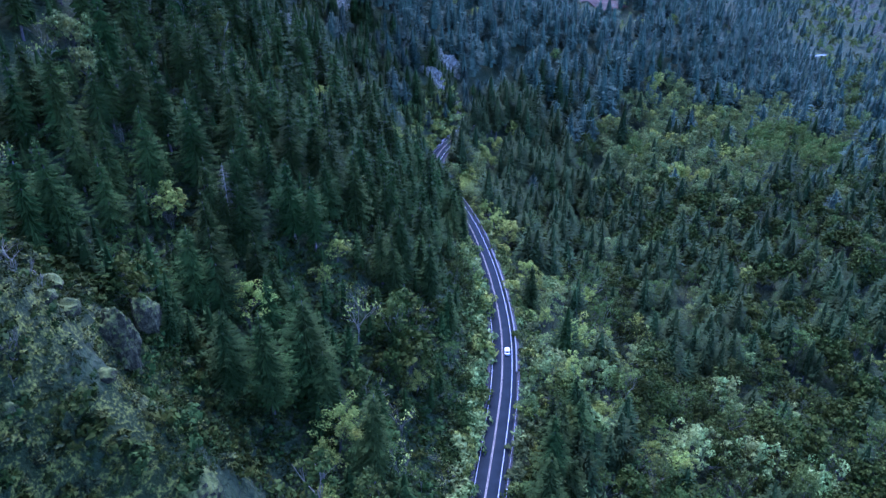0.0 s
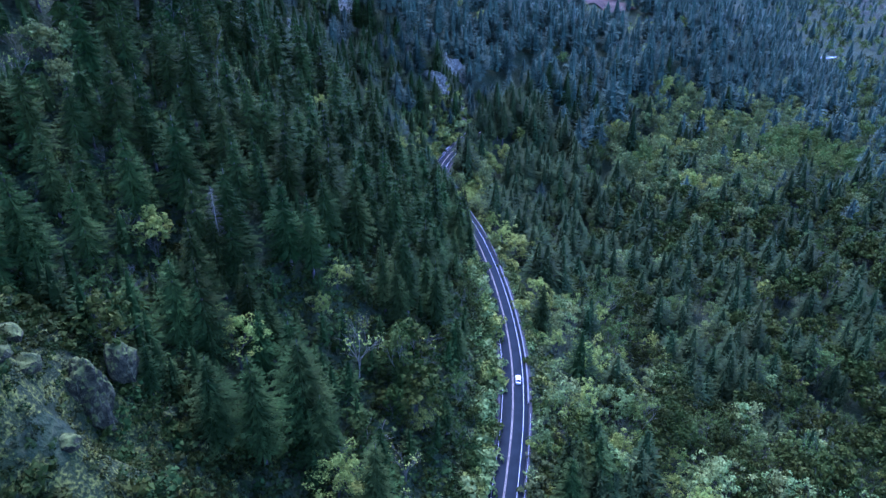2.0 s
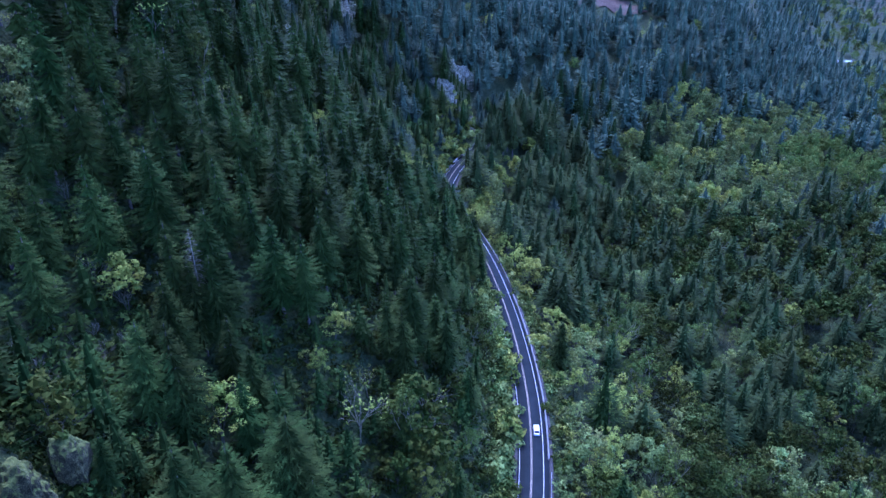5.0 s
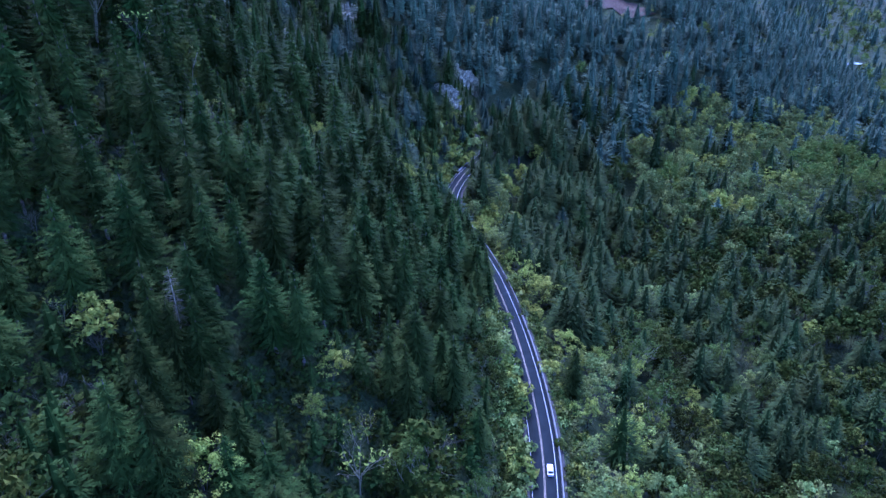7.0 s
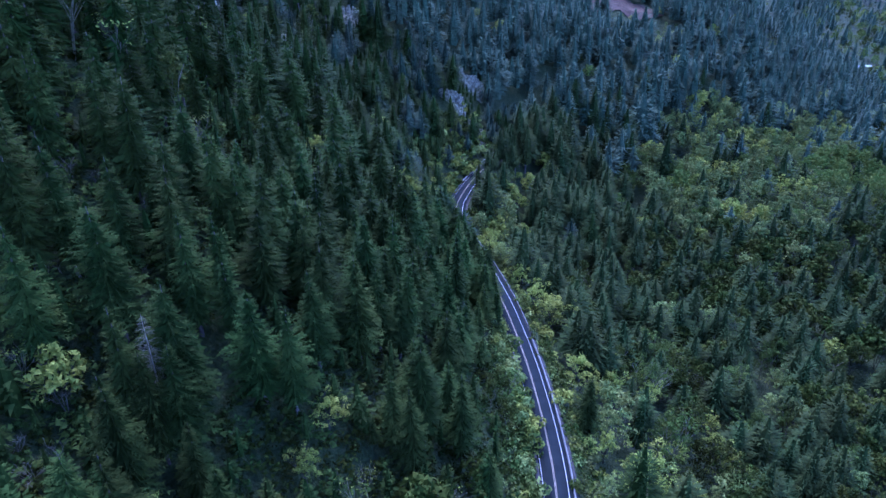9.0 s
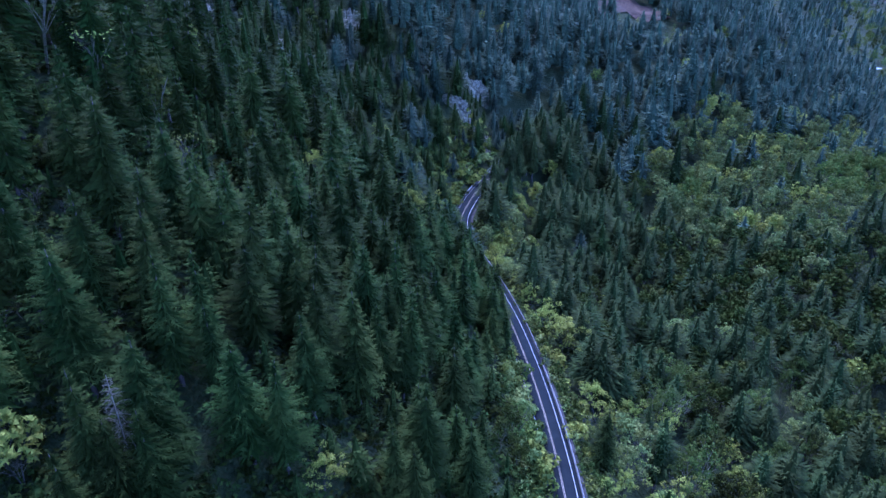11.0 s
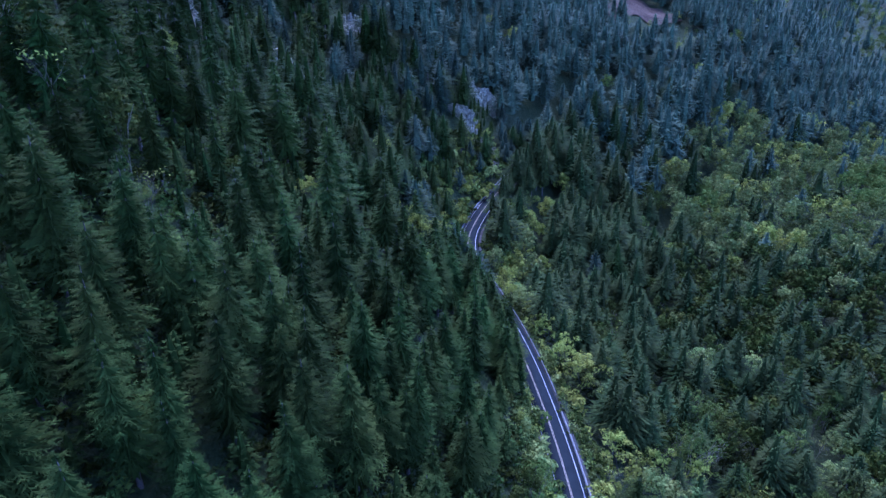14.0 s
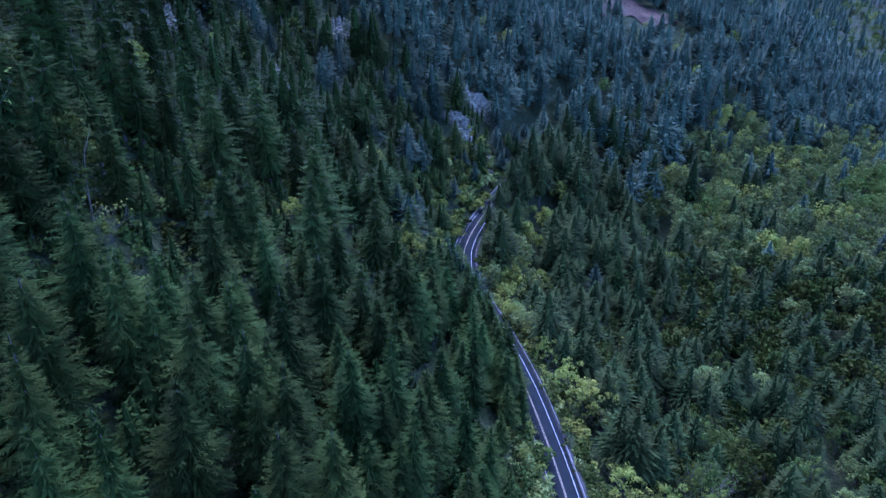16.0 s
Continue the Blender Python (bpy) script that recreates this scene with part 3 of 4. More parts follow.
def plant():
    """Every tree as a row: x, y, ground, size, kind (0 fir, 1 yellow, 2 green, 3 pale, 4 bare, 5 olive)."""
    rows = []
    for cell, y0, y1, seed in ((5.7, 62, 512, 1), (7.2, 512, 980, 2), (16.0, 980, 1980, 3)):
        x, y = scatter(cell, -400, 0.70 * y1 + 70, y0, y1, seed)
        keep = (x < 0.72 * y + 50) & (x > -0.70 * y - 55)
        x, y = x[keep], y[keep]
        u = uphill(x, y)
        r = np.random.RandomState(seed + 10)
        dice, size, pick = r.uniform(size=len(x)), r.uniform(size=len(x)), r.uniform(size=len(x))
        patch = ripple(x, y, 38, 21) + 0.5 * ripple(x, y, 16, 22)
        w = -u
        # how likely a fir is
        fir = np.where(u > 0, 0.95 - 0.55 * (1 - smooth_step(u, 9, 24)), 0.0)
        near = 0.08 + 0.20 * smooth_step(y, 215, 300) + 0.22 * smooth_step(patch, -0.1, 0.7) + 0.10 * (1 - smooth_step(w, 15, 40)) + 0.10 * smooth_step(y, 222, 287) + 0.22 * smooth_step(w, 60, 110) * smooth_step(y, 235, 287)
        band = np.where(w < 34, 0.12, np.where(w < 88, 0.90, 0.24 + 0.34 * smooth_step(patch, -0.1, 0.7)))
        along, across = (x - 238) * 0.65 + (y - 600) * 0.76, (x - 238) * 0.76 - (y - 600) * 0.65
        in_grove = (along / 158) ** 2 + (across / 76) ** 2 < 1 + 0.25 * ripple(x, y, 60, 26)
        in_stems = (x - 332) ** 2 + (y - 602) ** 2 < 42 ** 2
        in_brush = (((x - 200) / 50) ** 2 + ((y - 808) / 32) ** 2 < 1) | (((x - 345) / 60) ** 2 + ((y - 1000) / 26) ** 2 < 1)
        grove = np.where(in_grove, 0.07 + 0.35 * smooth_step(ripple(x, y, 70, 27), 0.25, 0.6), np.where(in_stems, 0.03, np.where(w < 60, 0.96, 0.45 + 0.3 * smooth_step(patch, -0.1, 0.6))))
        beyond = np.where(w < 60, 0.96, np.where(w < 120, 0.8, 0.25))
        t1, t2, t3 = smooth_step(y, 339, 390), smooth_step(y, 477, 533), smooth_step(y, 697, 762)
        down = near * (1 - t1) + band * t1
        down = down * (1 - t2) + grove * t2
        down = down * (1 - t3) + beyond * t3
        fir = np.where((u > 0) & (u < 42) & (y < 180), 0.28, fir)
        fir = np.where(u > 0, fir, down)
        fir = np.where((u < -13) & (u > -40) & (y < 172), 0.75, fir)
        is_fir = (dice < fir) & ~in_brush
        keep = np.where(is_fir, r.uniform(size=len(x)) < np.where(u > 0, 0.34 if cell < 7 else 0.42, np.where(y < 510, np.where((y < 172) & (u > -40), 0.8, 0.34), 0.42)), True)
        keep &= (u > 9.5) | (u < np.where(y < 473, -9, -7)) | (y > 550)
        keep &= is_fir | (r.uniform(size=len(x)) < np.where(in_grove | in_stems, 0.75, np.where(u < 0, 0.46, 0.55)))
        keep &= ~((u > 34) & (y < 114)) | ((u > 62) & (r.uniform(size=len(x)) < 0.55))
        keep &= u < 290
        keep &= ~(is_fir & (u < 0) & (u > -14) & (y < 415) & (y > 172)) & ~(is_fir & (u > 0) & (u < 14.5) & (y < 281))
        for cx, cy, rad in CLEARINGS:
            keep &= (x - cx) ** 2 + (y - cy) ** 2 > rad * rad
        pick = np.clip(0.5 * pick + 0.5 * (0.5 + 0.42 * ripple(x, y, 45, 24)), 0, 0.999)
        kind = np.where(pick < 0.24, 1, np.where(pick < 0.31, 5, np.where(pick < 0.64, 2, np.where(pick < 0.93, 3, 4))))
        kind = np.where((u < 0) & (y > 493), np.where(pick < 0.2, 1, np.where(pick < 0.36, 5, np.where(pick < 0.55, 2, 3))), kind)
        kind = np.where((u < 0) & in_grove, np.where(pick < 0.30, 1, np.where(pick < 0.72, 5, np.where(pick < 0.92, 3, 2))), kind)
        kind = np.where((u < 0) & in_stems, 3, kind)
        kind = np.where((u < 0) & (w < 38), np.where(pick < 0.52, 1, np.where(pick < 0.78, 5, np.where(pick < 0.9, 2, 4))), kind)
        kind = np.where((u > 0), np.where(pick < 0.36, 1, np.where(pick < 0.52, 2, np.where(pick < 0.68, 3, 4))), kind)
        kind = np.where((w > 230) & (y > 691), np.where(pick < 0.55, 4, np.where(pick < 0.85, 3, 1)), kind)
        kind = np.where((kind == 4) & (y > 501) & ~in_grove & ~((w > 230) & (y > 691)), 3, kind)
        kind = np.where(in_brush, np.where(pick < 0.45, 1, 5), kind)
        kind = np.where(is_fir, 0, kind)
        tall = np.where(is_fir, np.where(u > 24, 0.84 + 0.40 * size, np.where(u > 0, 0.5 + 0.4 * size, np.where((w < 90) & (y > 363), 0.96 + 0.45 * size, 0.86 + 0.46 * size))), np.where(u < 0, 0.95, 0.75) + 0.95 * size ** 1.5)
        tall = np.where(~is_fir & (np.abs(u) < 18), np.where((u < 0) & (y > 277), 0.62 + 0.45 * size, 0.42 + 0.4 * size), tall)
        tall = np.where(is_fir & (u > 0) & (u < 30) & (y > 285) & (y < 374), 0.95 + 0.2 * size, tall)
        tall = np.where(in_brush, 0.35 + 0.4 * size, tall)
        tall = np.where((u > 34) & (y < 114), 0.16 + 0.22 * size, tall)
        tall = np.where(is_fir & (y > 501), tall * (0.92 + 0.40 * pick) * (1 + 0.14 * ripple(x, y, 70, 33)), tall)
        z = height(x, y, u)
        rows.append(np.stack((x, y, z, tall, kind, u), axis=1)[keep])
    # firs that crowd the road's edges where it bends away behind them
    r = np.random.RandomState(31)
    for first, last, side, gap, size in ((288, 374, 1, 1.8, 0.75), (421, 504, -1, 3.2, 0.42), (477, 556, -1, 2.4, 0.7), (504, 556, 1, 4.2, 0.5)):
        y = np.arange(first, last, gap)
        k = np.array([np.argmin(np.abs(LINE[:, 1] - v)) for v in y])
        off = side * (6.4 + 7.0 * r.uniform(size=len(k)) ** 1.5)
        x, y = LINE[k, 0] - WAY[k, 1] * off, LINE[k, 1] + WAY[k, 0] * off
        rows.append(np.stack((x, y, height(x, y), size + 0.3 * r.uniform(size=len(k)), np.zeros(len(k)), off), axis=1))
    return np.concatenate(rows)


CLEARINGS = [(4, 549, 9), (-5, 511, 7), (-74, 527, 9.5), (-87, 430, 12), (165, 852, 26), (178, 872, 36), (192, 846, 18), (-113, 386, 10), (563, 1075.7, 33), (545, 1064.6, 28.6), (-64, 105.1, 9), (-56, 94.9, 11)]
# firs that stand out: place and height of the top
TALL_FIRS = [(-70.5, 188.8, 103.5), (-62.6, 193, 100.7), (-80.5, 209, 116.9), (-67.5, 219.1, 107.7), (-59.8, 213.1, 100.1), (-56.5, 219.9, 97.6), (-52.4, 223, 92.4), (-56.1, 241.2, 97.4),
             (-76.4, 252.2, 110), (-69.7, 269.6, 103.1), (-67.6, 176.7, 100.1), (-52.6, 190.7, 91.7), (-49.8, 185.4, 84.2), (-55.2, 169.8, 88.6), (-43.6, 178.4, 82.1), (-38.1, 179.6, 77),
             (-47.2, 198.7, 89.2), (-57.5, 186.3, 93.2), (-35, 199.5, 81), (-28.8, 204.8, 75.9), (-25.1, 214.4, 67.1), (-19.4, 222.6, 66), (-5.2, 229.9, 46.2), (-9.2, 223.8, 50.4),
             (-15.1, 211, 53.4), (-19.4, 186.9, 58.1), (-43.9, 244, 82.4), (-33.2, 264.7, 71.5), (-60.7, 284.5, 88.4), (-58.1, 153.1, 82.1), (-53.6, 141, 77.9), (-60, 139.9, 78),
             (-48.9, 155.7, 69.7)]
MORE_FIRS = [(-44.4, 145.1, 63.1), (-40.2, 125.1, 65.7), (-47.7, 119.6, 68.2), (-60.4, 217.1, 99.2), (-23.4, 234.5, 72.2), (-33.6, 237.9, 73), (-43.8, 152.1, 64.8), (75.5, 437.8, -14.2),
             (109.8, 489.2, -27.7), (85.3, 420.6, -32.8), (135.5, 514.5, -37.9), (60.4, 422.5, -12.2), (48, 218.1, 9.4), (92.1, 291.5, -30.9), (-57.8, 119, 71.5)]
# leafy and bare trees that stand out: place, top, kind (1 yellow, 2 green, 3 pale, 4 bare, 5 olive)
SINGLE_TREES = [(-71.3, 160.5, 83.4, 1), (-49.2, 144.2, 62.3, 1), (-34.4, 167.8, 53.5, 1), (-32, 179.6, 56.3, 1), (-78.5, 162.6, 87.8, 4), (-99, 187.6, 109, 4), (-96, 184.3, 108.8, 3),
                (-39.2, 134.7, 53.1, 4), (-65.6, 122.8, 81.1, 2), (-7.7, 419.4, 10.2, 1), (22.4, 332.7, 5, 1), (33.2, 420.6, -12.2, 1),
                (35.3, 261.3, -1, 4), (52.5, 279.9, -10.8, 1), (70, 283.9, -19.3, 1), (70.5, 230.3, -17.3, 1), (34.3, 201.8, -1, 4), (184.5, 355, -45.1, 1), (210.8, 377.8, -49.3, 1),
                (163.6, 384.7, -44.6, 2), (162.2, 272.9, -47.3, 1), (27.8, 315.8, 7.1, 1), (-47, 415.9, 52.7, 1), (-101, 186, 121, 5), (-95, 180, 113, 5), (-107, 186, 125, 4), (-98, 192, 119, 5), (-104, 178, 118, 4), (-53.7, 294.7, 76, 1), (-104.8, 441, 101, 5)]


def sight_of(trees, x0, x1, y0, y1, top):
    """Leaves out the trees of a stretch that rise above a height, where the slope below a rock is open."""
    t = trees
    return t[~((t[:, 0] > x0) & (t[:, 0] < x1) & (t[:, 1] > y0) & (t[:, 1] < y1) & (t[:, 2] + 26 * t[:, 3] > top))]


def with_singles(trees):
    """Clears the ground round the trees that stand out, and plants them."""
    rows = []
    for x, y, top in TALL_FIRS + MORE_FIRS:
        z = float(height(x, y)[0])
        rows.append((x, y, z, min(1.55, max(0.45, (top - z) / 26.2)), 0, 0))
    for x, y, top, kind in SINGLE_TREES:
        z = float(height(x, y)[0])
        rows.append((x, y, z, min(0.8 if kind == 4 else 1.9, max(0.85 if kind == 1 else 0.35, (top - z) / (12.5 if kind in (1, 4) else 15.5))), kind, 0))
    rows = np.array(rows)
    keep = np.ones(len(trees), dtype=bool)
    for x, y, z, size, kind, _ in rows:
        d2 = (trees[:, 0] - x) ** 2 + (trees[:, 1] - y) ** 2
        clear = (3.6 if kind == 0 else 4.6) * max(size, 0.7)
        keep &= d2 > clear * clear
        if kind > 1:
            keep &= ~((np.abs(trees[:, 0] - x) < 4.2) & (trees[:, 1] < y + 2) & (trees[:, 1] > y - 13) & (trees[:, 2] + 26 * trees[:, 3] > z + 14 * size))
        if kind == 1:
            keep &= ~((np.abs(trees[:, 0] - x) < 5.5) & (trees[:, 1] < y + 2) & (trees[:, 1] > y - 20) & (trees[:, 2] + 26 * trees[:, 3] > z + 4 + 0.35 * (y - trees[:, 1])))
        # nothing tall straight below them on the slope
        keep &= ~((d2 < 64) & (trees[:, 2] + 26 * trees[:, 3] > z + 26 * size * 0.95) & (kind == 0))
    return np.concatenate((rows, trees[keep]))


TREES = with_singles(plant())
TREES = TREES[(TREES[:, 0] + 57.7) ** 2 + (TREES[:, 1] - 164.5) ** 2 > 2.8 ** 2]
TREES = sight_of(TREES, -20, 12, 497, 518, 16)
TREES = sight_of(TREES, -6, 16, 518, 556, 26)
TREES = sight_of(TREES, -84, -64, 490, 527, 70)
TREES = sight_of(TREES, -97, -77, 398, 430, 72)
TREES = sight_of(TREES, -122, -104, 352, 386, 98)


def leafy_valley(trees):
    """Spring-green broadleaf trees mixed in drifts among the firs below the way."""
    r = np.random.RandomState(83)
    x, y, u = trees[:, 0], trees[:, 1], trees[:, 5]
    swap = (trees[:, 4] == 0) & (u < -30) & (y < 440) & (r.uniform(size=len(x)) < 0.36 + 0.26 * ripple(x, y, 42, 84))
    trees[swap, 4] = r.choice((1, 1, 5, 5, 3, 3, 3, 4, 4), int(np.sum(swap)))
    trees[swap, 3] *= 0.9
    return trees


TREES = leafy_valley(TREES)


def young_firs(trees):
    """Low firs that fill the gaps between the tall ones on the hillside and the valley slope."""
    x, y = scatter(6.2, -190, 330, 100, 560, 81)
    u = uphill(x, y)
    r = np.random.RandomState(82)
    keep = (((u > 16) & (u < 190)) | ((u < -22) & (u > -110) & (y > 300) & (r.uniform(size=len(x)) < 0.3))) & ((u < 34) | (y > 122)) & (np.abs(x) < 0.72 * y + 30)
    for cx, cy, rad in CLEARINGS:
        keep &= (x - cx) ** 2 + (y - cy) ** 2 > rad * rad
    x, y, u = x[keep], y[keep], u[keep]
    gap = np.array([np.min((trees[:, 0] - a) ** 2 + (trees[:, 1] - b) ** 2) for a, b in zip(x, y)]) > 4.3 ** 2
    x, y, u = x[gap], y[gap], u[gap]
    return np.stack((x, y, height(x, y, u), r.uniform(0.3, 0.58, len(x)), np.zeros(len(x)), u), axis=1)


def stand(pieces, name, label, category, group, rows, seed):
    """Single trees, each a thing with its parts, standing at the given rows."""
    made, first, r = {}, {}, random.Random(seed)
    for x, y, z, size, *_ in rows:
        k = r.randrange(len(pieces))
        m = Matrix.LocRotScale((x, y, z), Euler((radians(r.uniform(-2.5, 2.5)), radians(r.uniform(-2.5, 2.5)), r.uniform(0, 6.28))),
                               (size * r.uniform(0.9, 1.2), size * r.uniform(0.9, 1.2), size))
        if k in made:
            copy_thing(made[k], m)
        else:
            made[k], first[k] = tree_thing(name, label, category, group, pieces[k]), m
    for k in made:
        made[k].matrix_basis = first[k]


def split(rows, centre, count):
    order = np.argsort((rows[:, 0] - centre[0]) ** 2 + (rows[:, 1] - centre[1]) ** 2)
    return rows[order[:count]], rows[order[count:]]


kinds = TREES[:, 4].astype(int)
firs = TREES[kinds == 0]
order = np.argsort((firs[:, 0] + 45) ** 2 + (firs[:, 1] - np.clip(firs[:, 1], 150, 262)) ** 2)
near_firs, firs = firs[order[:300]], firs[order[300:]]
stand([[("trunk", t, ""), ("crown", c, "")] for t, c in FIRS], "fir_tree", "tall dark green fir with drooping branches on the steep slope", "fir tree", "firs on the hillside", near_firs, 1)
for code, kind, label, count in ((1, "yellow", "small broadleaf tree with fresh yellow-green spring leaves", 80), (2, "green", "rounded broadleaf tree in mid-green leaf", 70),
                                 (5, "olive", "broadleaf tree with pale olive spring leaves", 60), (3, "pale", "slender cottonwood with sparse pale green leaves", 80)):
    near, rest = split(TREES[kinds == code], (70, 245), count)
    stand([[("trunk", t, "grey forked trunk"), ("crown", c, "")] for t, c in BROADS[kind]], kind + "_tree" if kind != "pale" else "cottonwood_tree", label, "tree", "broadleaf trees of the valley slope", near, code)
    mat = {"yellow": LEAVES_YELLOW, "green": LEAVES_GREEN, "olive": LEAVES_OLIVE, "pale": LEAVES_PALE}[kind]
    mids = rest[rest[:, 1] < 500]
    fars = rest[rest[:, 1] >= 500]
    shapes = MID_PALES if kind == "pale" else MID_BROADS
    mids[:, 3] *= 0.75 if kind == "yellow" else 1.0
    many(kind + "_broadleaf_wood", [s[1] for s in shapes], mids, mat, "broadleaf wood, " + label.split(" with ")[-1].split(" in ")[-1], "woods", code)
    many("broadleaf_trunks", [s[0] for s in shapes], mids, TWIGS if kind == "pale" else STEMS, "trunks and limbs of the broadleaf wood", "woods", code)
    many(kind + "_broadleaf_wood", [s[1] for s in FAR_BROADS], fars, mat, "distant broadleaf wood, " + label.split(" with ")[-1].split(" in ")[-1], "woods", code)
near, rest = split(TREES[kinds == 4], (40, 240), 70)
stand([[("trunk", t, ""), ("twig_growth", w, "", "stuff"), ("bud_growth", b, "sparse yellowish leaf buds", "stuff")] for t, w, b in BARES], "bare_tree", "leafless grey tree with fine upright twigs", "tree", "bare trees", near, 9)
many("bare_wood", [s[1] for s in FAR_BROADS], rest[rest[:, 1] > 500], TWIGS, "distant leafless grey-lilac woods of the valley", "woods", 5)
many("bare_wood", MID_BARE, rest[rest[:, 1] <= 500], TWIGS, "leafless grey trees scattered through the woods", "woods", 4)
close = (firs[:, 1] < 388) | ((firs[:, 1] < 543) & (firs[:, 5] > -100))
mids, fars = firs[close], firs[~close]
r = np.random.RandomState(5)
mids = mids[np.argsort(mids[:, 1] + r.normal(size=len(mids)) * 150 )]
# past roughly this distance the firs take the needle colour with painted haze
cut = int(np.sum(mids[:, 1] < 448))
# firs below the road get the needles with shade painted in
low = mids[:, 5] < -4
many("fir_forest", MID_FIRS, mids[:cut][~low[:cut]], NEEDLES, "dense dark green fir forest on the mountainside", "forest", 1)
many("fir_forest", MID_FIRS, mids[low], NEEDLES_SHADED, "firs scattered down the valley slope, green needles darkened for shade", "forest", 6)
many("fir_forest", MID_FIRS, mids[cut:][~low[cut:]], NEEDLES_HAZED, "farther firs of the mountainside forest, needles paled blue-green for haze", "forest", 2)
many("fir_trunks", [fir_trunk(k, 14.0) for k in range(2)], mids, BARK, "grey-brown trunks of the fir forest", "forest", 3)
r.shuffle(fars)
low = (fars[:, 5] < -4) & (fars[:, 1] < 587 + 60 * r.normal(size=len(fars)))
many("distant_fir_forest", FAR_FIRS, fars[low], NEEDLES_SHADED, "firs of the valley floor, green needles darkened for shade", "forest", 7)
many("distant_fir_forest", FAR_FIRS, fars[~low], NEEDLES_HAZED, "distant fir forest on the ridge, haze painted into its blue-green needles", "forest", 5)


YOUNG = young_firs(TREES)
many("young_firs", YOUNG_FIRS, YOUNG[YOUNG[:, 5] > 0], NEEDLES, "low young firs between the tall ones on the slope", "forest", 11)
many("young_firs", YOUNG_FIRS, YOUNG[YOUNG[:, 5] < 0], NEEDLES_SHADED, "low young firs of the valley slope, needles darkened for shade", "forest", 12)


def dead_fir(x, y, tall, seed):
    """A silver trunk with whorls of thin bare drooping branches."""
    r = random.Random(seed)
    base = tagged(new("dead_fir"), "dead fir with a bare silver trunk and thin drooping branches", "tree")
    trunk = [((0, 0, -1), (0.1, 0, tall * 0.5), 0.2, 0.11), ((0.1, 0, tall * 0.5), (0.05, 0.1, tall), 0.11, 0.03)]
    ob = new("trunk", mesh_of("dead_fir_trunk", *tubes(trunk, 7), DEAD_WOOD))
    ob.parent = base
    boughs = []
    for k in range(150):
        f = 0.3 + 0.68 * k / 150
        t, reach = r.uniform(0, 6.28), (1 - f) ** 0.85 * 7.5 * r.uniform(0.4, 1.0) + 0.4
        a = Vector((0, 0, f * tall))
        b = a + Vector((math.cos(t) * reach * 0.55, math.sin(t) * reach * 0.55, reach * 0.06))
        c = a + Vector((math.cos(t) * reach, math.sin(t) * reach, -reach * r.uniform(0.08, 0.3)))
        boughs += [(a, b, 0.05, 0.035), (b, c, 0.035, 0.012)]
        for _ in range(3):
            p = b.lerp(c, r.uniform(0, 0.9))
            boughs.append((p, p + Vector((r.gauss(0, 0.5), r.gauss(0, 0.5), -0.35)) * (0.4 + 0.16 * reach), 0.018, 0.008))
    ob = new("branch_growth", mesh_of("dead_fir_branches", *tubes(boughs, 3), TWIGS))
    ob.parent = base
    tagged(ob, "thin grey bare branches", kind="stuff")
    base.matrix_basis = pose(x, y, float(height(x, y)[0]), 2, -1, 40 * seed)


dead_fir(-57.7, 166.0, 25.5, 1)


def wood_behind():
    """The same wood goes on behind the first stretch, below the way."""
    x, y = scatter(8.5, -260, 240, -240, 64, 71)
    u = uphill(x, y)
    z = height(x, y, u)
    keep = (np.abs(u) > 16) & (z + 26 < 138 - 0.9 * np.maximum(y, 0))
    r = np.random.RandomState(72)
    rows = np.stack((x, y, z, r.uniform(0.6, 1.05, len(x)), np.zeros(len(x)), u), axis=1)[keep]
    pick = r.uniform(size=len(rows))
    leafy = (rows[:, 5] < 0) & (pick < 0.55)
    many("fir_forest", FAR_FIRS, rows[~leafy & (pick < 0.85)], NEEDLES, "dense dark green fir forest on the mountainside", "forest", 8)
    many("green_broadleaf_wood", [s[1] for s in FAR_BROADS], rows[leafy & (pick < 0.3)], LEAVES_GREEN, "broadleaf wood in mid-green leaf", "woods", 9)
    many("yellow_broadleaf_wood", [s[1] for s in FAR_BROADS], rows[leafy & (pick >= 0.3) & (pick < 0.5)], LEAVES_YELLOW, "broadleaf wood in fresh yellow-green spring leaves", "woods", 10)


wood_behind()


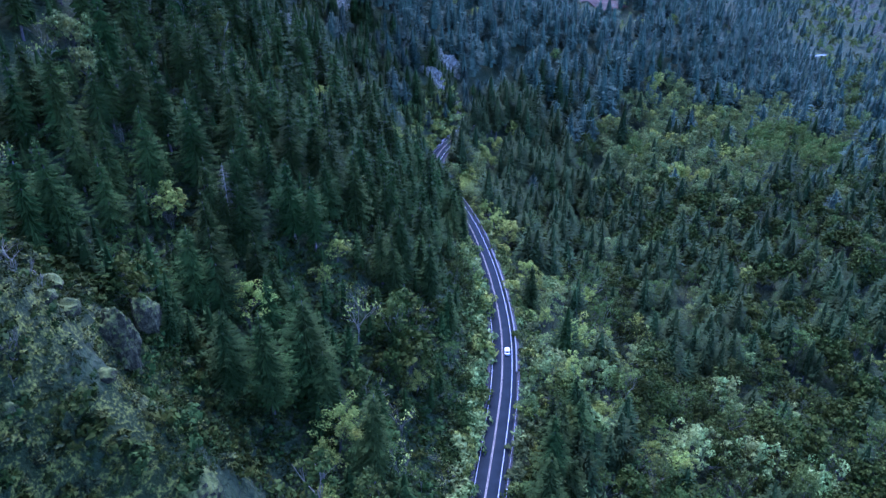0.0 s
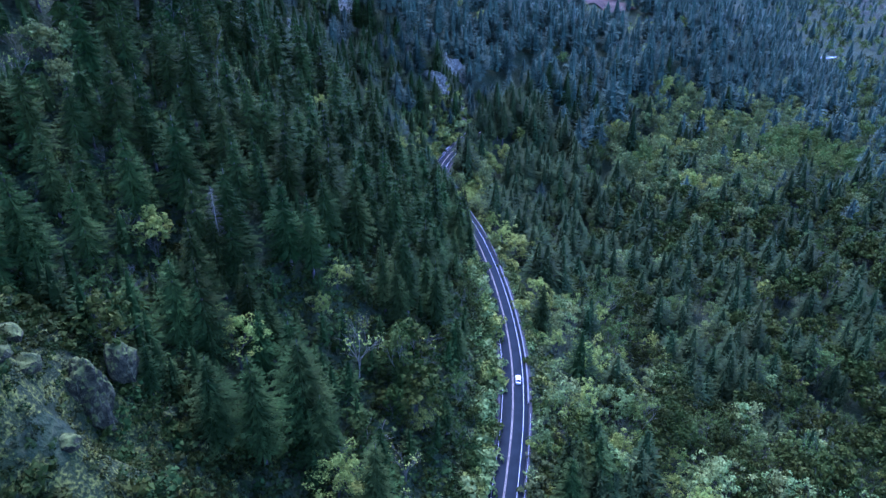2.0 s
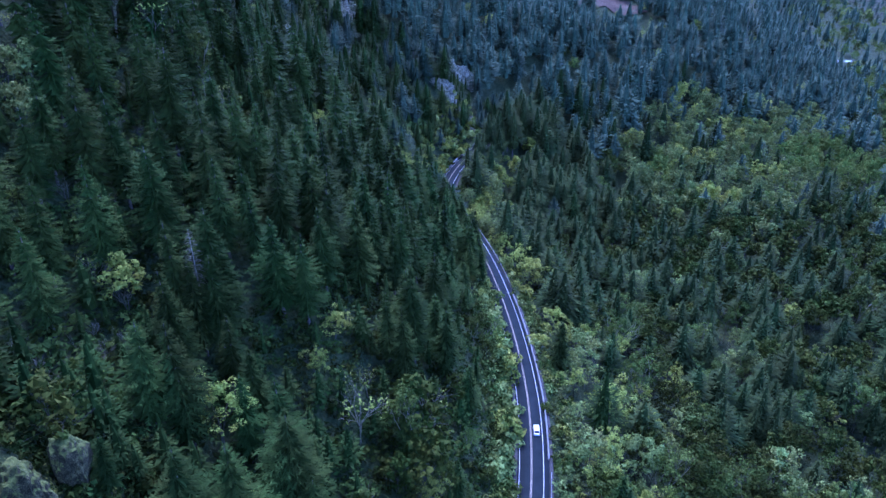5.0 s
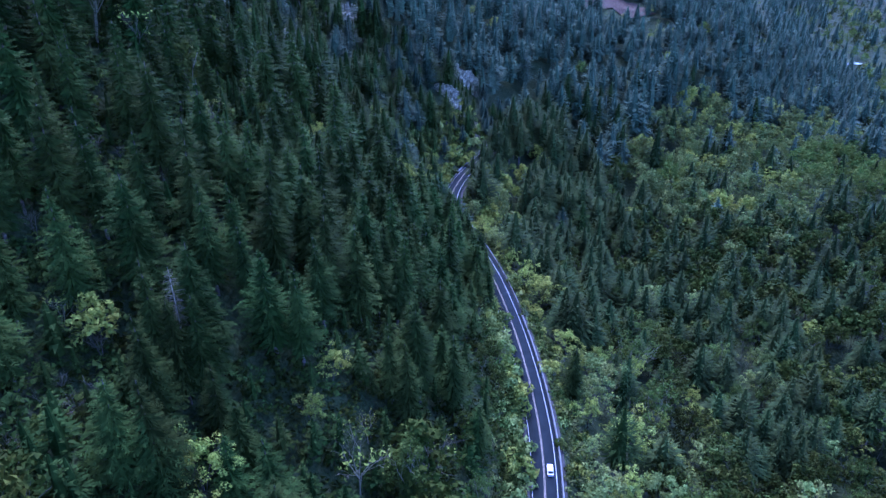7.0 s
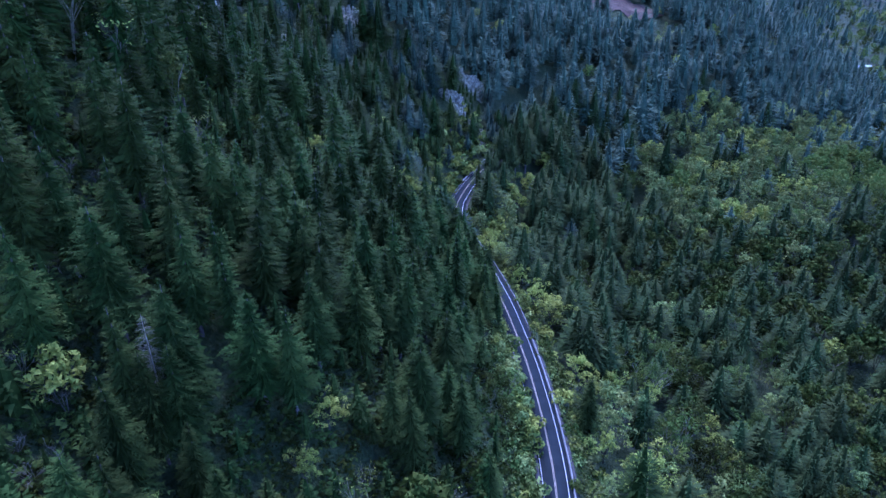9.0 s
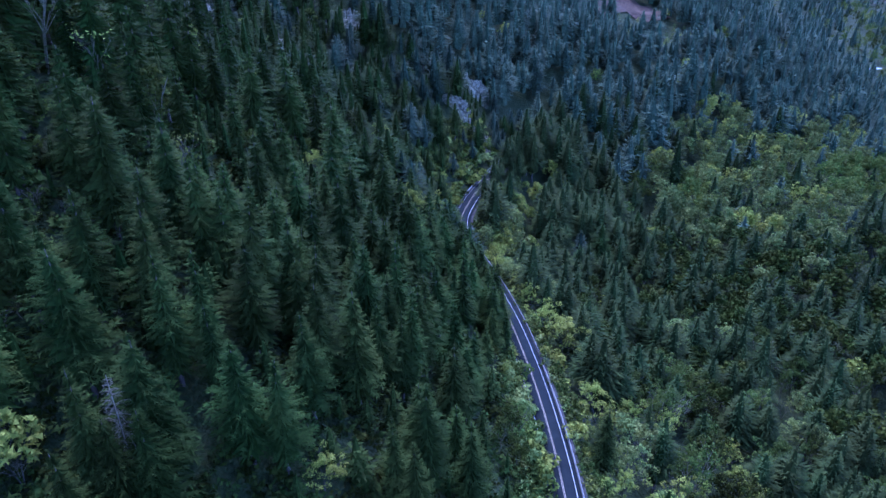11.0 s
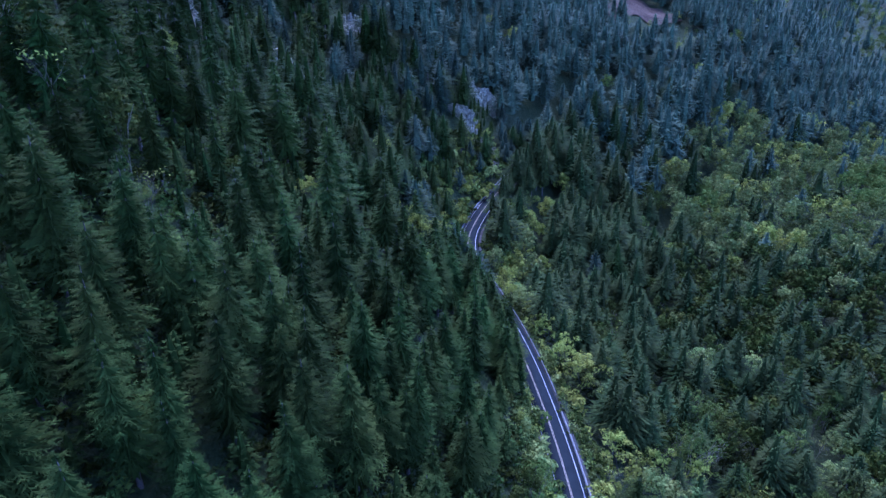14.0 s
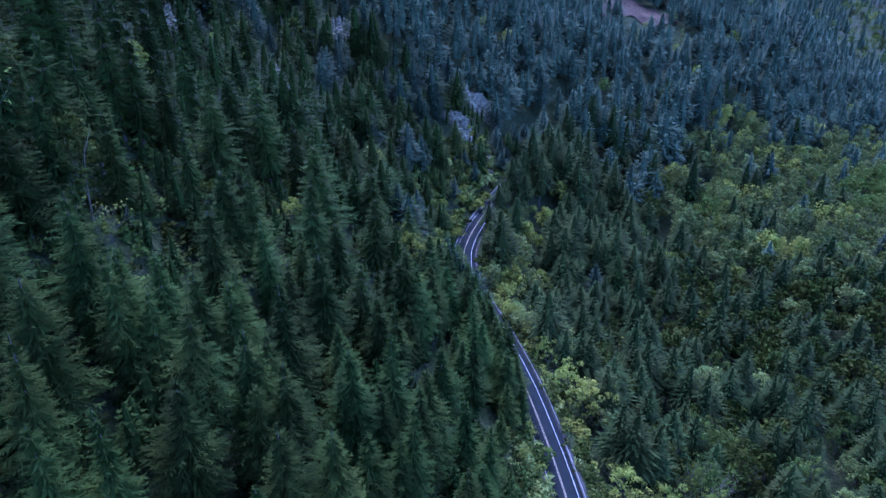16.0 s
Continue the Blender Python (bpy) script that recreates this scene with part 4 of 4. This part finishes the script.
# ---- rock ----
def crag(name, x, y, wide, deep, tall, count, seed, label, sink=3.0, girth=1.1, lean=0.0):
    """A weathered outcrop of upright basalt columns, stepped and broken, standing in the slope."""
    r = random.Random(seed)
    bm = bmesh.new()
    for _ in range(count):
        px, py = r.uniform(-1, 1), r.uniform(-1, 1)
        if noise.noise(Vector((px * 1.7 + seed, py * 1.7, seed * 0.7))) < -0.12 + 0.35 * (px * px + py * py) - 0.3:
            continue
        cx, cy = x + px * wide / 2, y + py * deep / 2
        top = tall * (0.55 + 0.8 * noise.noise(Vector((px * 2.6, py * 2.6, seed * 1.3)))) * r.uniform(0.5, 1.15) + 0.4
        ground = float(height(cx, cy)[0])
        size = girth * r.uniform(0.6, 1.5)
        n = r.choice((5, 6, 6))
        turn = r.uniform(0, 6.28)
        low, high = [], []
        tilt = Vector((r.gauss(0, 0.06) + lean, r.gauss(0, 0.06) - lean))
        for k in range(n):
            t = turn + 6.2832 * k / n
            e = size * r.uniform(0.8, 1.15)
            low.append(bm.verts.new((cx + e * math.cos(t) * 1.1, cy + e * math.sin(t) * 1.1, ground - sink)))
            high.append(bm.verts.new((cx + tilt.x * top + e * math.cos(t) * 0.85, cy + tilt.y * top + e * math.sin(t) * 0.85, ground + top + r.uniform(-0.35, 0.35) * size)))
        for k in range(n):
            j = (k + 1) % n
            bm.faces.new((low[k], low[j], high[j], high[k]))
        bm.faces.new(high)
    ob = part(name, bm, ROCK)
    tagged(ob, label, "rock")


def boulder(name, x, y, z, size, seed, label, level=4, rough=0.32, mat=None, columns=False):
    """A broken rock face: a sphere pushed in and out by two noises, with flat facets."""
    bm = bmesh.new()
    bmesh.ops.create_icosphere(bm, subdivisions=level, radius=1)
    shift = Vector((seed * 3.7, seed * 1.3, seed * 2.1))
    for v in bm.verts:
        p = v.co.copy()
        big = noise.noise(p * 1.3 + shift)
        cells = noise.voronoi(Vector((p.x * 5.5, p.y * 5.5, p.z * 0.5)) + shift if columns else p * 3.2 + shift)[0]
        v.co = p * (1 + rough * big + 0.22 * (cells[1] - cells[0]) + 0.05 * noise.noise(p * 9 + shift))
        # upright joints
        v.co.x += 0.05 * noise.noise(Vector((p.x * 9, p.y * 9, p.z * 1.2)) + shift)
        v.co.y += 0.05 * noise.noise(Vector((p.x * 9 + 5, p.y * 9, p.z * 1.2)) + shift)
        v.co = Vector((x + v.co.x * size[0], y + v.co.y * size[1], z + v.co.z * size[2]))
    ob = part(name, bm, mat or ROCK)
    tagged(ob, label, "rock")


crag("basalt_cliff", -5, 514, 11, 14, 7, 170, 3, "pale grey columnar basalt cliff above the road bend", girth=0.9)
crag("basalt_cliff", 5, 552, 17, 9, 9, 170, 4, "broken grey basalt ledge among the firs", girth=0.9)
crag("scree_rocks", 9, 508, 16, 19, 2.2, 160, 8, "tumbled grey rocks below the basalt cliff", girth=0.8, sink=1.0)
crag("rock_outcrop", -74, 527, 12, 16, 6, 150, 5, "pale lilac-grey rock outcrop among dark firs", girth=1.3)
crag("rock_outcrop", -87, 428, 16, 18, 5, 170, 6, "dark grey rock outcrop among firs", girth=1.3)
crag("rock_outcrop", -113, 383, 11, 14, 6, 140, 7, "small pale rock outcrop on the upper slope", girth=1.0)
boulder("basalt_cliff", 4.0, 557, 29, (7.5, 5, 9.5), 31, "tall pale grey basalt cliff above the road bend", columns=True, level=5, rough=0.22)
boulder("basalt_cliff", -3.5, 519, 19, (4.6, 5, 12.5), 32, "upright grey basalt face above the road bend", columns=True, level=5, rough=0.22)
boulder("basalt_cliff", -13.5, 521, 33, (9.0, 5, 4.5), 33, "low pale rock band beside the basalt cliff", columns=True, level=5, rough=0.25)
boulder("rock_bluff", -63.8, 107.6, 66.5, (4.6, 3.6, 8.6), 1, "dark weathered rock bluff with a mossy top", level=5, mat=DARK_ROCK)
boulder("rock_bluff", -66.5, 109.9, 65.9, (4.2, 4, 5.5), 2, "broad dark rock bluff overgrown with moss", level=5, mat=DARK_ROCK)
boulder("rock_bluff", -60.5, 116.5, 68.0, (2.4, 2.6, 5.0), 5, "dark rock pillar behind the mossy bluff", level=4, mat=DARK_ROCK)
boulder("boulder", -44.4, 86.5, 49.0, (4.8, 4.6, 5.0), 3, "rounded grey boulder on the spur", mat=DARK_ROCK, rough=0.16)
rr = random.Random(12)
for k in range(16):
    bx, by = rr.uniform(-88, -50), rr.uniform(72, 120)
    size = rr.uniform(0.8, 2.4)
    boulder("boulder", bx, by, float(height(bx, by)[0]) + 0.1 * size, (size * 1.3, size, size * 0.8), 20 + k, "mossy grey boulder half sunk in the grassy spur", level=3, mat=DARK_ROCK)


# ---- bare scar, pool ----
def patch_on_ground(name, cx, cy, rx, ry, mat, label, category, lift=0.5, turn=0.0, step=2.5, kind="structure"):
    """A sheet that follows the ground within an uneven oval."""
    n = int(max(rx, ry) / step)
    bm = bmesh.new()
    rings = []
    c, d = math.cos(turn), math.sin(turn)
    for k in range(1, n + 1):
        ring = []
        for j in range(40):
            t = 6.2832 * j / 40
            edge = 1 + 0.22 * math.sin(3 * t + cx) + 0.13 * math.sin(7 * t + cy)
            a, b = rx * k / n * edge * math.cos(t), ry * k / n * edge * math.sin(t)
            ring.append((cx + a * c - b * d, cy + a * d + b * c))
        rings.append(ring)
    flat = np.array([p for ring in rings for p in ring])
    z = height(flat[:, 0], flat[:, 1]) + lift
    verts = [bm.verts.new((p[0], p[1], h)) for p, h in zip(flat, z)]
    middle = bm.verts.new((cx, cy, float(height(cx, cy)[0]) + lift))
    for j in range(40):
        bm.faces.new((middle, verts[j], verts[(j + 1) % 40]))
        for k in range(n - 1):
            i = k * 40
            bm.faces.new((verts[i + j], verts[i + 40 + j], verts[i + 40 + (j + 1) % 40], verts[i + (j + 1) % 40]))
    ob = part(name, bm, mat)
    return tagged(ob, label, category, kind=kind)


patch_on_ground("bare_scar", 176, 864, 30, 48, EARTH, "bare reddish earth scar on the far hillside", "ground", lift=1.5, turn=-0.9)
patch_on_ground("meadow", 566, 1106, 60, 26, GRASS, "small green meadow on the valley floor", "ground", lift=1.0)


def build_pool():
    bm = bmesh.new()
    z = float(height(563, 1076)[0]) + 1.5
    ring = []
    for j in range(36):
        t = 6.2832 * j / 36
        edge = 1 + 0.2 * math.sin(2 * t + 1) + 0.1 * math.sin(5 * t)
        ring.append(bm.verts.new((560 + 34 * edge * math.cos(t), 1074 + 9.5 * edge * math.sin(t), z)))
    bm.faces.new(ring)
    m = material("still_water", (0.25, 0.28, 0.30), (0.42, 0.45, 0.47), 0.1, 0.12, fine=5)
    tagged(part("water", bm, m), "pale still pool of water in the valley", "water", kind="structure")


build_pool()


# ---- roadside ----
def box(bm, x0, x1, y0, y1, z0, z1):
    v = [bm.verts.new(p) for p in ((x0, y0, z0), (x1, y0, z0), (x1, y1, z0), (x0, y1, z0), (x0, y0, z1), (x1, y0, z1), (x1, y1, z1), (x0, y1, z1))]
    for f in ((3, 2, 1, 0), (4, 5, 6, 7), (0, 1, 5, 4), (1, 2, 6, 5), (2, 3, 7, 6), (3, 0, 4, 7)):
        bm.faces.new([v[i] for i in f])


def profile_along(name, outline, offset, first, last, mat, parent, label="", every=2):
    """A cross-section (across, up) swept along the road at an offset to its right."""
    keep = (FINE[:, 1] >= first) & (FINE[:, 1] <= last)
    p, q = FINE[keep][::every], FINE_WAY[keep][::every]
    right_hand = np.stack((q[:, 1], -q[:, 0]), axis=1)
    rows = [np.concatenate((p + right_hand * (offset + a), np.full((len(p), 1), h)), axis=1) for a, h in outline]
    k, n = len(rows), len(p)
    verts = np.stack(rows, axis=1).reshape(-1, 3)
    i = (np.arange(n - 1) * k)[:, None]
    faces = np.concatenate([np.concatenate((i + j, i + (j + 1) % k, i + k + (j + 1) % k, i + k + j), axis=1) for j in range(k)])
    ob = new(name, mesh_of(name, verts, faces[:, ::-1], mat))
    ob.parent = parent
    return tagged(ob, label)


def guard_rail(offset, first, last, label):
    rail = tagged(new("guard_rail"), label, "guard rail")
    profile_along("beam", [(0, 0.45), (0.05, 0.52), (0.0, 0.6), (0.05, 0.68), (0, 0.76), (-0.03, 0.76), (-0.03, 0.45)], offset, first, last, STEEL, rail)
    keep = np.where((FINE[:, 1] >= first) & (FINE[:, 1] <= last))[0][::4]
    bm = bmesh.new()
    box(bm, -0.08, 0.08, -0.08, 0.08, -0.6, 0.82)
    me = bpy.data.meshes.new("post")
    bm.to_mesh(me)
    bm.free()
    me.materials.append(BARK)
    side = 0.12 if offset > 0 else -0.12
    for i in keep:
        q = FINE_WAY[i]
        ob = new("post", me)
        ob.parent = rail
        ob.matrix_basis = pose(FINE[i, 0] + q[1] * (offset + side), FINE[i, 1] - q[0] * (offset + side), 0, 0, 0, math.degrees(math.atan2(q[1], q[0])))


guard_rail(5.6, 124, 184, "weathered steel guard rail on wooden posts along the downhill edge")
guard_rail(5.6, 290, 371, "weathered steel guard rail on wooden posts along the downhill edge")
WALL = [(0, -0.3), (0, 0.12), (0.12, 0.35), (0.18, 0.8), (0.34, 0.8), (0.40, 0.35), (0.52, 0.12), (0.52, -0.3)]


def barrier(offset, first, last, label):
    """Pre-cast lengths of a sloped concrete barrier, each a piece of its own."""
    base = tagged(new("concrete_barrier"), label, "barrier")
    keep = np.where((FINE[:, 1] >= first) & (FINE[:, 1] <= last))[0]
    for i in range(keep[0], keep[-1] - 5, 6):
        profile_along("barrier_segment", WALL, offset, FINE[i, 1], FINE[i + 6, 1], CONCRETE, base, every=1)


barrier(4.75, 187, 284, "pale concrete road barrier along the downhill edge")
barrier(-5.2, 379, 504, "pale concrete road barrier at the foot of the hill")


# ---- cars ----
CAR_PAINT = material("white_car_paint", (0.74, 0.74, 0.74), (0.82, 0.82, 0.82), 0.5, 0.25)
SILVER_PAINT = material("silver_car_paint", (0.55, 0.56, 0.57), (0.66, 0.67, 0.68), 0.5, 0.3)
GLASS = material("dark_car_glass", (0.01, 0.012, 0.014), (0.02, 0.022, 0.025), 1.0, 0.05)
RUBBER = material("tyre_rubber", (0.015, 0.015, 0.015), (0.03, 0.03, 0.03), 3.0, 0.85)
RED_LENS = material("red_lens", (0.3, 0.01, 0.01), (0.4, 0.02, 0.02), 3.0, 0.2)
CLEAR_LENS = material("clear_lens", (0.6, 0.6, 0.62), (0.75, 0.75, 0.76), 3.0, 0.1)


def loft(sections):
    """Rings of (half width, length, low, high) joined from the tail to the nose."""
    bm = bmesh.new()
    rings = []
    for half, y, low, high in sections:
        ring = [(-half * 0.92, low), (half * 0.92, low), (half, low + (high - low) * 0.35), (half * 0.96, low + (high - low) * 0.8), (half * 0.84, high), (-half * 0.84, high), (-half * 0.96, low + (high - low) * 0.8), (-half, low + (high - low) * 0.35)]
        rings.append([bm.verts.new((a, y, h)) for a, h in ring])
    for a, b in zip(rings, rings[1:]):
        for k in range(8):
            j = (k + 1) % 8
            bm.faces.new((a[k], a[j], b[j], b[k]))
    bm.faces.new(rings[0][::-1])
    bm.faces.new(rings[-1])
    bmesh.ops.recalc_face_normals(bm, faces=bm.faces)
    return bm


def car(x, y, turn, paint, label):
    base = tagged(new("car"), label, "car")
    part("body", loft([(0.80, -2.2, 0.38, 0.95), (0.88, -2.0, 0.25, 1.02), (0.90, -0.9, 0.22, 1.0), (0.90, 0.8, 0.22, 0.98), (0.88, 1.6, 0.24, 0.88), (0.80, 2.15, 0.3, 0.75), (0.68, 2.25, 0.4, 0.62)]), paint, base)
    part("roof", loft([(0.62, -1.15, 1.36, 1.46), (0.66, -0.6, 1.38, 1.52), (0.66, 0.2, 1.38, 1.51), (0.60, 0.45, 1.36, 1.45)]), paint, base)
    part("windows", loft([(0.78, -1.9, 0.96, 1.0), (0.70, -1.2, 0.96, 1.39), (0.72, -0.5, 0.96, 1.42), (0.70, 0.42, 0.96, 1.40), (0.74, 1.15, 0.9, 0.96)]), GLASS, base, "dark tinted glass")
    for sx in (-1, 1):
        bm = bmesh.new()
        box(bm, sx * 0.66 - 0.16, sx * 0.66 + 0.16, 2.1, 2.24, 0.56, 0.70)
        part("headlight", bm, CLEAR_LENS, base)
        bm = bmesh.new()
        box(bm, sx * 0.68 - 0.14, sx * 0.68 + 0.14, -2.23, -2.1, 0.74, 0.92)
        part("tail_light", bm, RED_LENS, base)
        bm = bmesh.new()
        box(bm, sx * 0.98 - 0.09, sx * 0.98 + 0.09, 0.72, 0.86, 0.92, 1.05)
        part("mirror", bm, paint, base)
        for wy in (-1.35, 1.35):
            bm = bmesh.new()
            bmesh.ops.create_cone(bm, cap_ends=True, segments=20, radius1=0.32, radius2=0.32, depth=0.22)
            bmesh.ops.rotate(bm, verts=bm.verts, cent=(0, 0, 0), matrix=Matrix.Rotation(radians(90), 3, "Y"))
            bmesh.ops.translate(bm, verts=bm.verts, vec=(sx * 0.80, wy, 0.32))
            wheel = part("wheel", bm, RUBBER, base)
            bm = bmesh.new()
            bmesh.ops.create_cone(bm, cap_ends=True, segments=14, radius1=0.2, radius2=0.17, depth=0.03)
            bmesh.ops.rotate(bm, verts=bm.verts, cent=(0, 0, 0), matrix=Matrix.Rotation(radians(90 * sx), 3, "Y"))
            bmesh.ops.translate(bm, verts=bm.verts, vec=(sx * 0.92, wy, 0.32))
            part("rim", bm, STEEL, wheel)
    base.matrix_basis = pose(x, y, 0.005, 0, 0, turn)


def on_road(y, offset):
    k = int(np.argmin(np.abs(FINE[:, 1] - y)))
    q = FINE_WAY[k]
    return FINE[k, 0] + q[1] * offset, FINE[k, 1] - q[0] * offset, math.degrees(math.atan2(q[1], q[0])) - 90


x, y, turn = on_road(200, 1.75)
car(x, y, turn, CAR_PAINT, "white hatchback car driving away along the mountain road")
x, y, turn = on_road(403, -1.75)
car(x, y, turn + 180, SILVER_PAINT, "pale silver car coming round the bend of the road")


# ---- undergrowth ----
def undergrowth(name, cell, area, test, mats, size, seed, label, cards=26, leaf=0.2, shapes=None):
    x, y = scatter(cell, *area, seed)
    u = uphill(x, y)
    keep = test(x, y, u)
    x, y, u = x[keep], y[keep], u[keep]
    r = np.random.RandomState(seed)
    tall = (size or 1.0) * r.uniform(0.5, 1.5, len(x))
    rows = np.stack((x, y, height(x, y, u), tall, np.zeros(len(x)), u), axis=1)
    shapes = list(shapes or [])
    for k in range(0 if shapes else 3):
        rr = random.Random(seed * 10 + k)
        centres = [Vector((rr.uniform(-0.7, 0.7), rr.uniform(-0.7, 0.7), rr.uniform(0.25, 0.9))) for _ in range(6)]
        shapes.append(clump_sprays(seed + k, centres, cards * 3 // 2, 0.42, leaf))
    cut = r.randint(0, len(mats), len(rows))
    for k, mat in enumerate(mats):
        many(name, shapes, rows[cut == k], mat, label, "shrubs", seed + k)


undergrowth("roadside_shrubs", 2.1, (-30, 60, 98, 371), lambda x, y, u: ((u > 5.6) & (u < 15)) | ((u < -6.4) & (u > -11)), [LEAVES_OLIVE, LEAVES_PALE, GRASS, LEAVES_GREEN], 1.7, 41,
            "low leafy and twiggy shrubs along the road verge")
undergrowth("mossy_grass", 1.25, (-108, -42, 62, 131), lambda x, y, u: (u > 45) & (u < 112) & (ripple(x, y, 16, 51) > -0.75), [LEAVES_GREEN, GRASS_MOSS, NEEDLES, LEAVES_GREEN], 0.95, 42,
            "mossy green-yellow grass tufts on the rocky spur", cards=22, leaf=0.26)
undergrowth("hillside_shrubs", 2.0, (-125, -40, 58, 138), lambda x, y, u: (u > 45) & (u < 120) & ~((x > -72) & (x < -50) & (y > 84) & (y < 113)) & (ripple(x, y, 13, 54) > -0.1), [LEAVES_GREEN, NEEDLES, LEAVES_GREEN, GRASS_MOSS], 1.9, 43,
            "low green shrubs on the rocky spur", cards=60, leaf=0.26)
undergrowth("tall_shrubs", 4.2, (-130, -35, 55, 131), lambda x, y, u: (u > 48) & (u < 120) & ~((x > -72) & (x < -50) & (y > 84) & (y < 113)) & (ripple(x, y, 20, 52) > 0.0), [LEAVES_GREEN, NEEDLES, LEAVES_GREEN, NEEDLES], 2.6, 46,
            "tall leafy shrubs on the rocky spur", cards=110, leaf=0.22)
undergrowth("dry_twigs", 2.6, (-110, -40, 60, 138), lambda x, y, u: (u > 48) & (u < 115) & (ripple(x, y, 18, 53) > 0.95), [TWIGS], 0.0, 47,
            "dry grey twigs and brushwood on the rocky spur", shapes=[tubes(limbs(90 + k, 3.4, 0.8, 2, thick=0.09, fork=4)[0], 3) for k in range(3)])
undergrowth("forest_understorey", 2.5, (-66, 20, 104, 268), lambda x, y, u: (u > 8) & (u < 68), [LEAVES_GREEN, NEEDLES], 2.4, 44, "ferny green understorey below the hillside firs", cards=26, leaf=0.22)
undergrowth("verge_bushes", 2.5, (-20, 45, 100, 371), lambda x, y, u: (u > 5.0) & (u < 11), [LEAVES_OLIVE, LEAVES_PALE, LEAVES_OLIVE, LEAVES_YELLOW], 3.0, 48, "pale olive bushes leaning over the road's uphill edge", cards=90, leaf=0.2)
undergrowth("verge_bushes", 3.4, (-20, 60, 112, 466), lambda x, y, u: (u < -7) & (u > -16), [LEAVES_YELLOW, GRASS, LEAVES_GREEN, LEAVES_PALE], 2.6, 49, "yellow-green bushes below the road's downhill edge", cards=90, leaf=0.2)
undergrowth("bank_bushes", 3.4, (-40, 40, 388, 522), lambda x, y, u: (u > 6) & (u < 34) & (ripple(x, y, 15, 57) > -0.35), [LEAVES_OLIVE, LEAVES_GREEN, LEAVES_YELLOW, LEAVES_PALE], 3.4, 56,
            "olive and green bushes on the bank above the road bend", cards=70, leaf=0.24)
undergrowth("forest_understorey", 2.8, (-135, -58, 127, 330), lambda x, y, u: (u > 62) & (u < 125), [LEAVES_GREEN, LEAVES_PALE, NEEDLES], 2.2, 50, "ferny green understorey below the hillside firs", cards=40, leaf=0.24)
undergrowth("dry_twigs", 4.6, (-125, -66, 131, 205), lambda x, y, u: (u > 66) & (u < 115) & (ripple(x, y, 22, 55) > 0.1), [TWIGS], 0.0, 51,
            "dry grey brushwood between the hillside firs", shapes=[tubes(limbs(96 + k, 4.6, 0.8, 2, thick=0.09, fork=4)[0], 3) for k in range(3)])
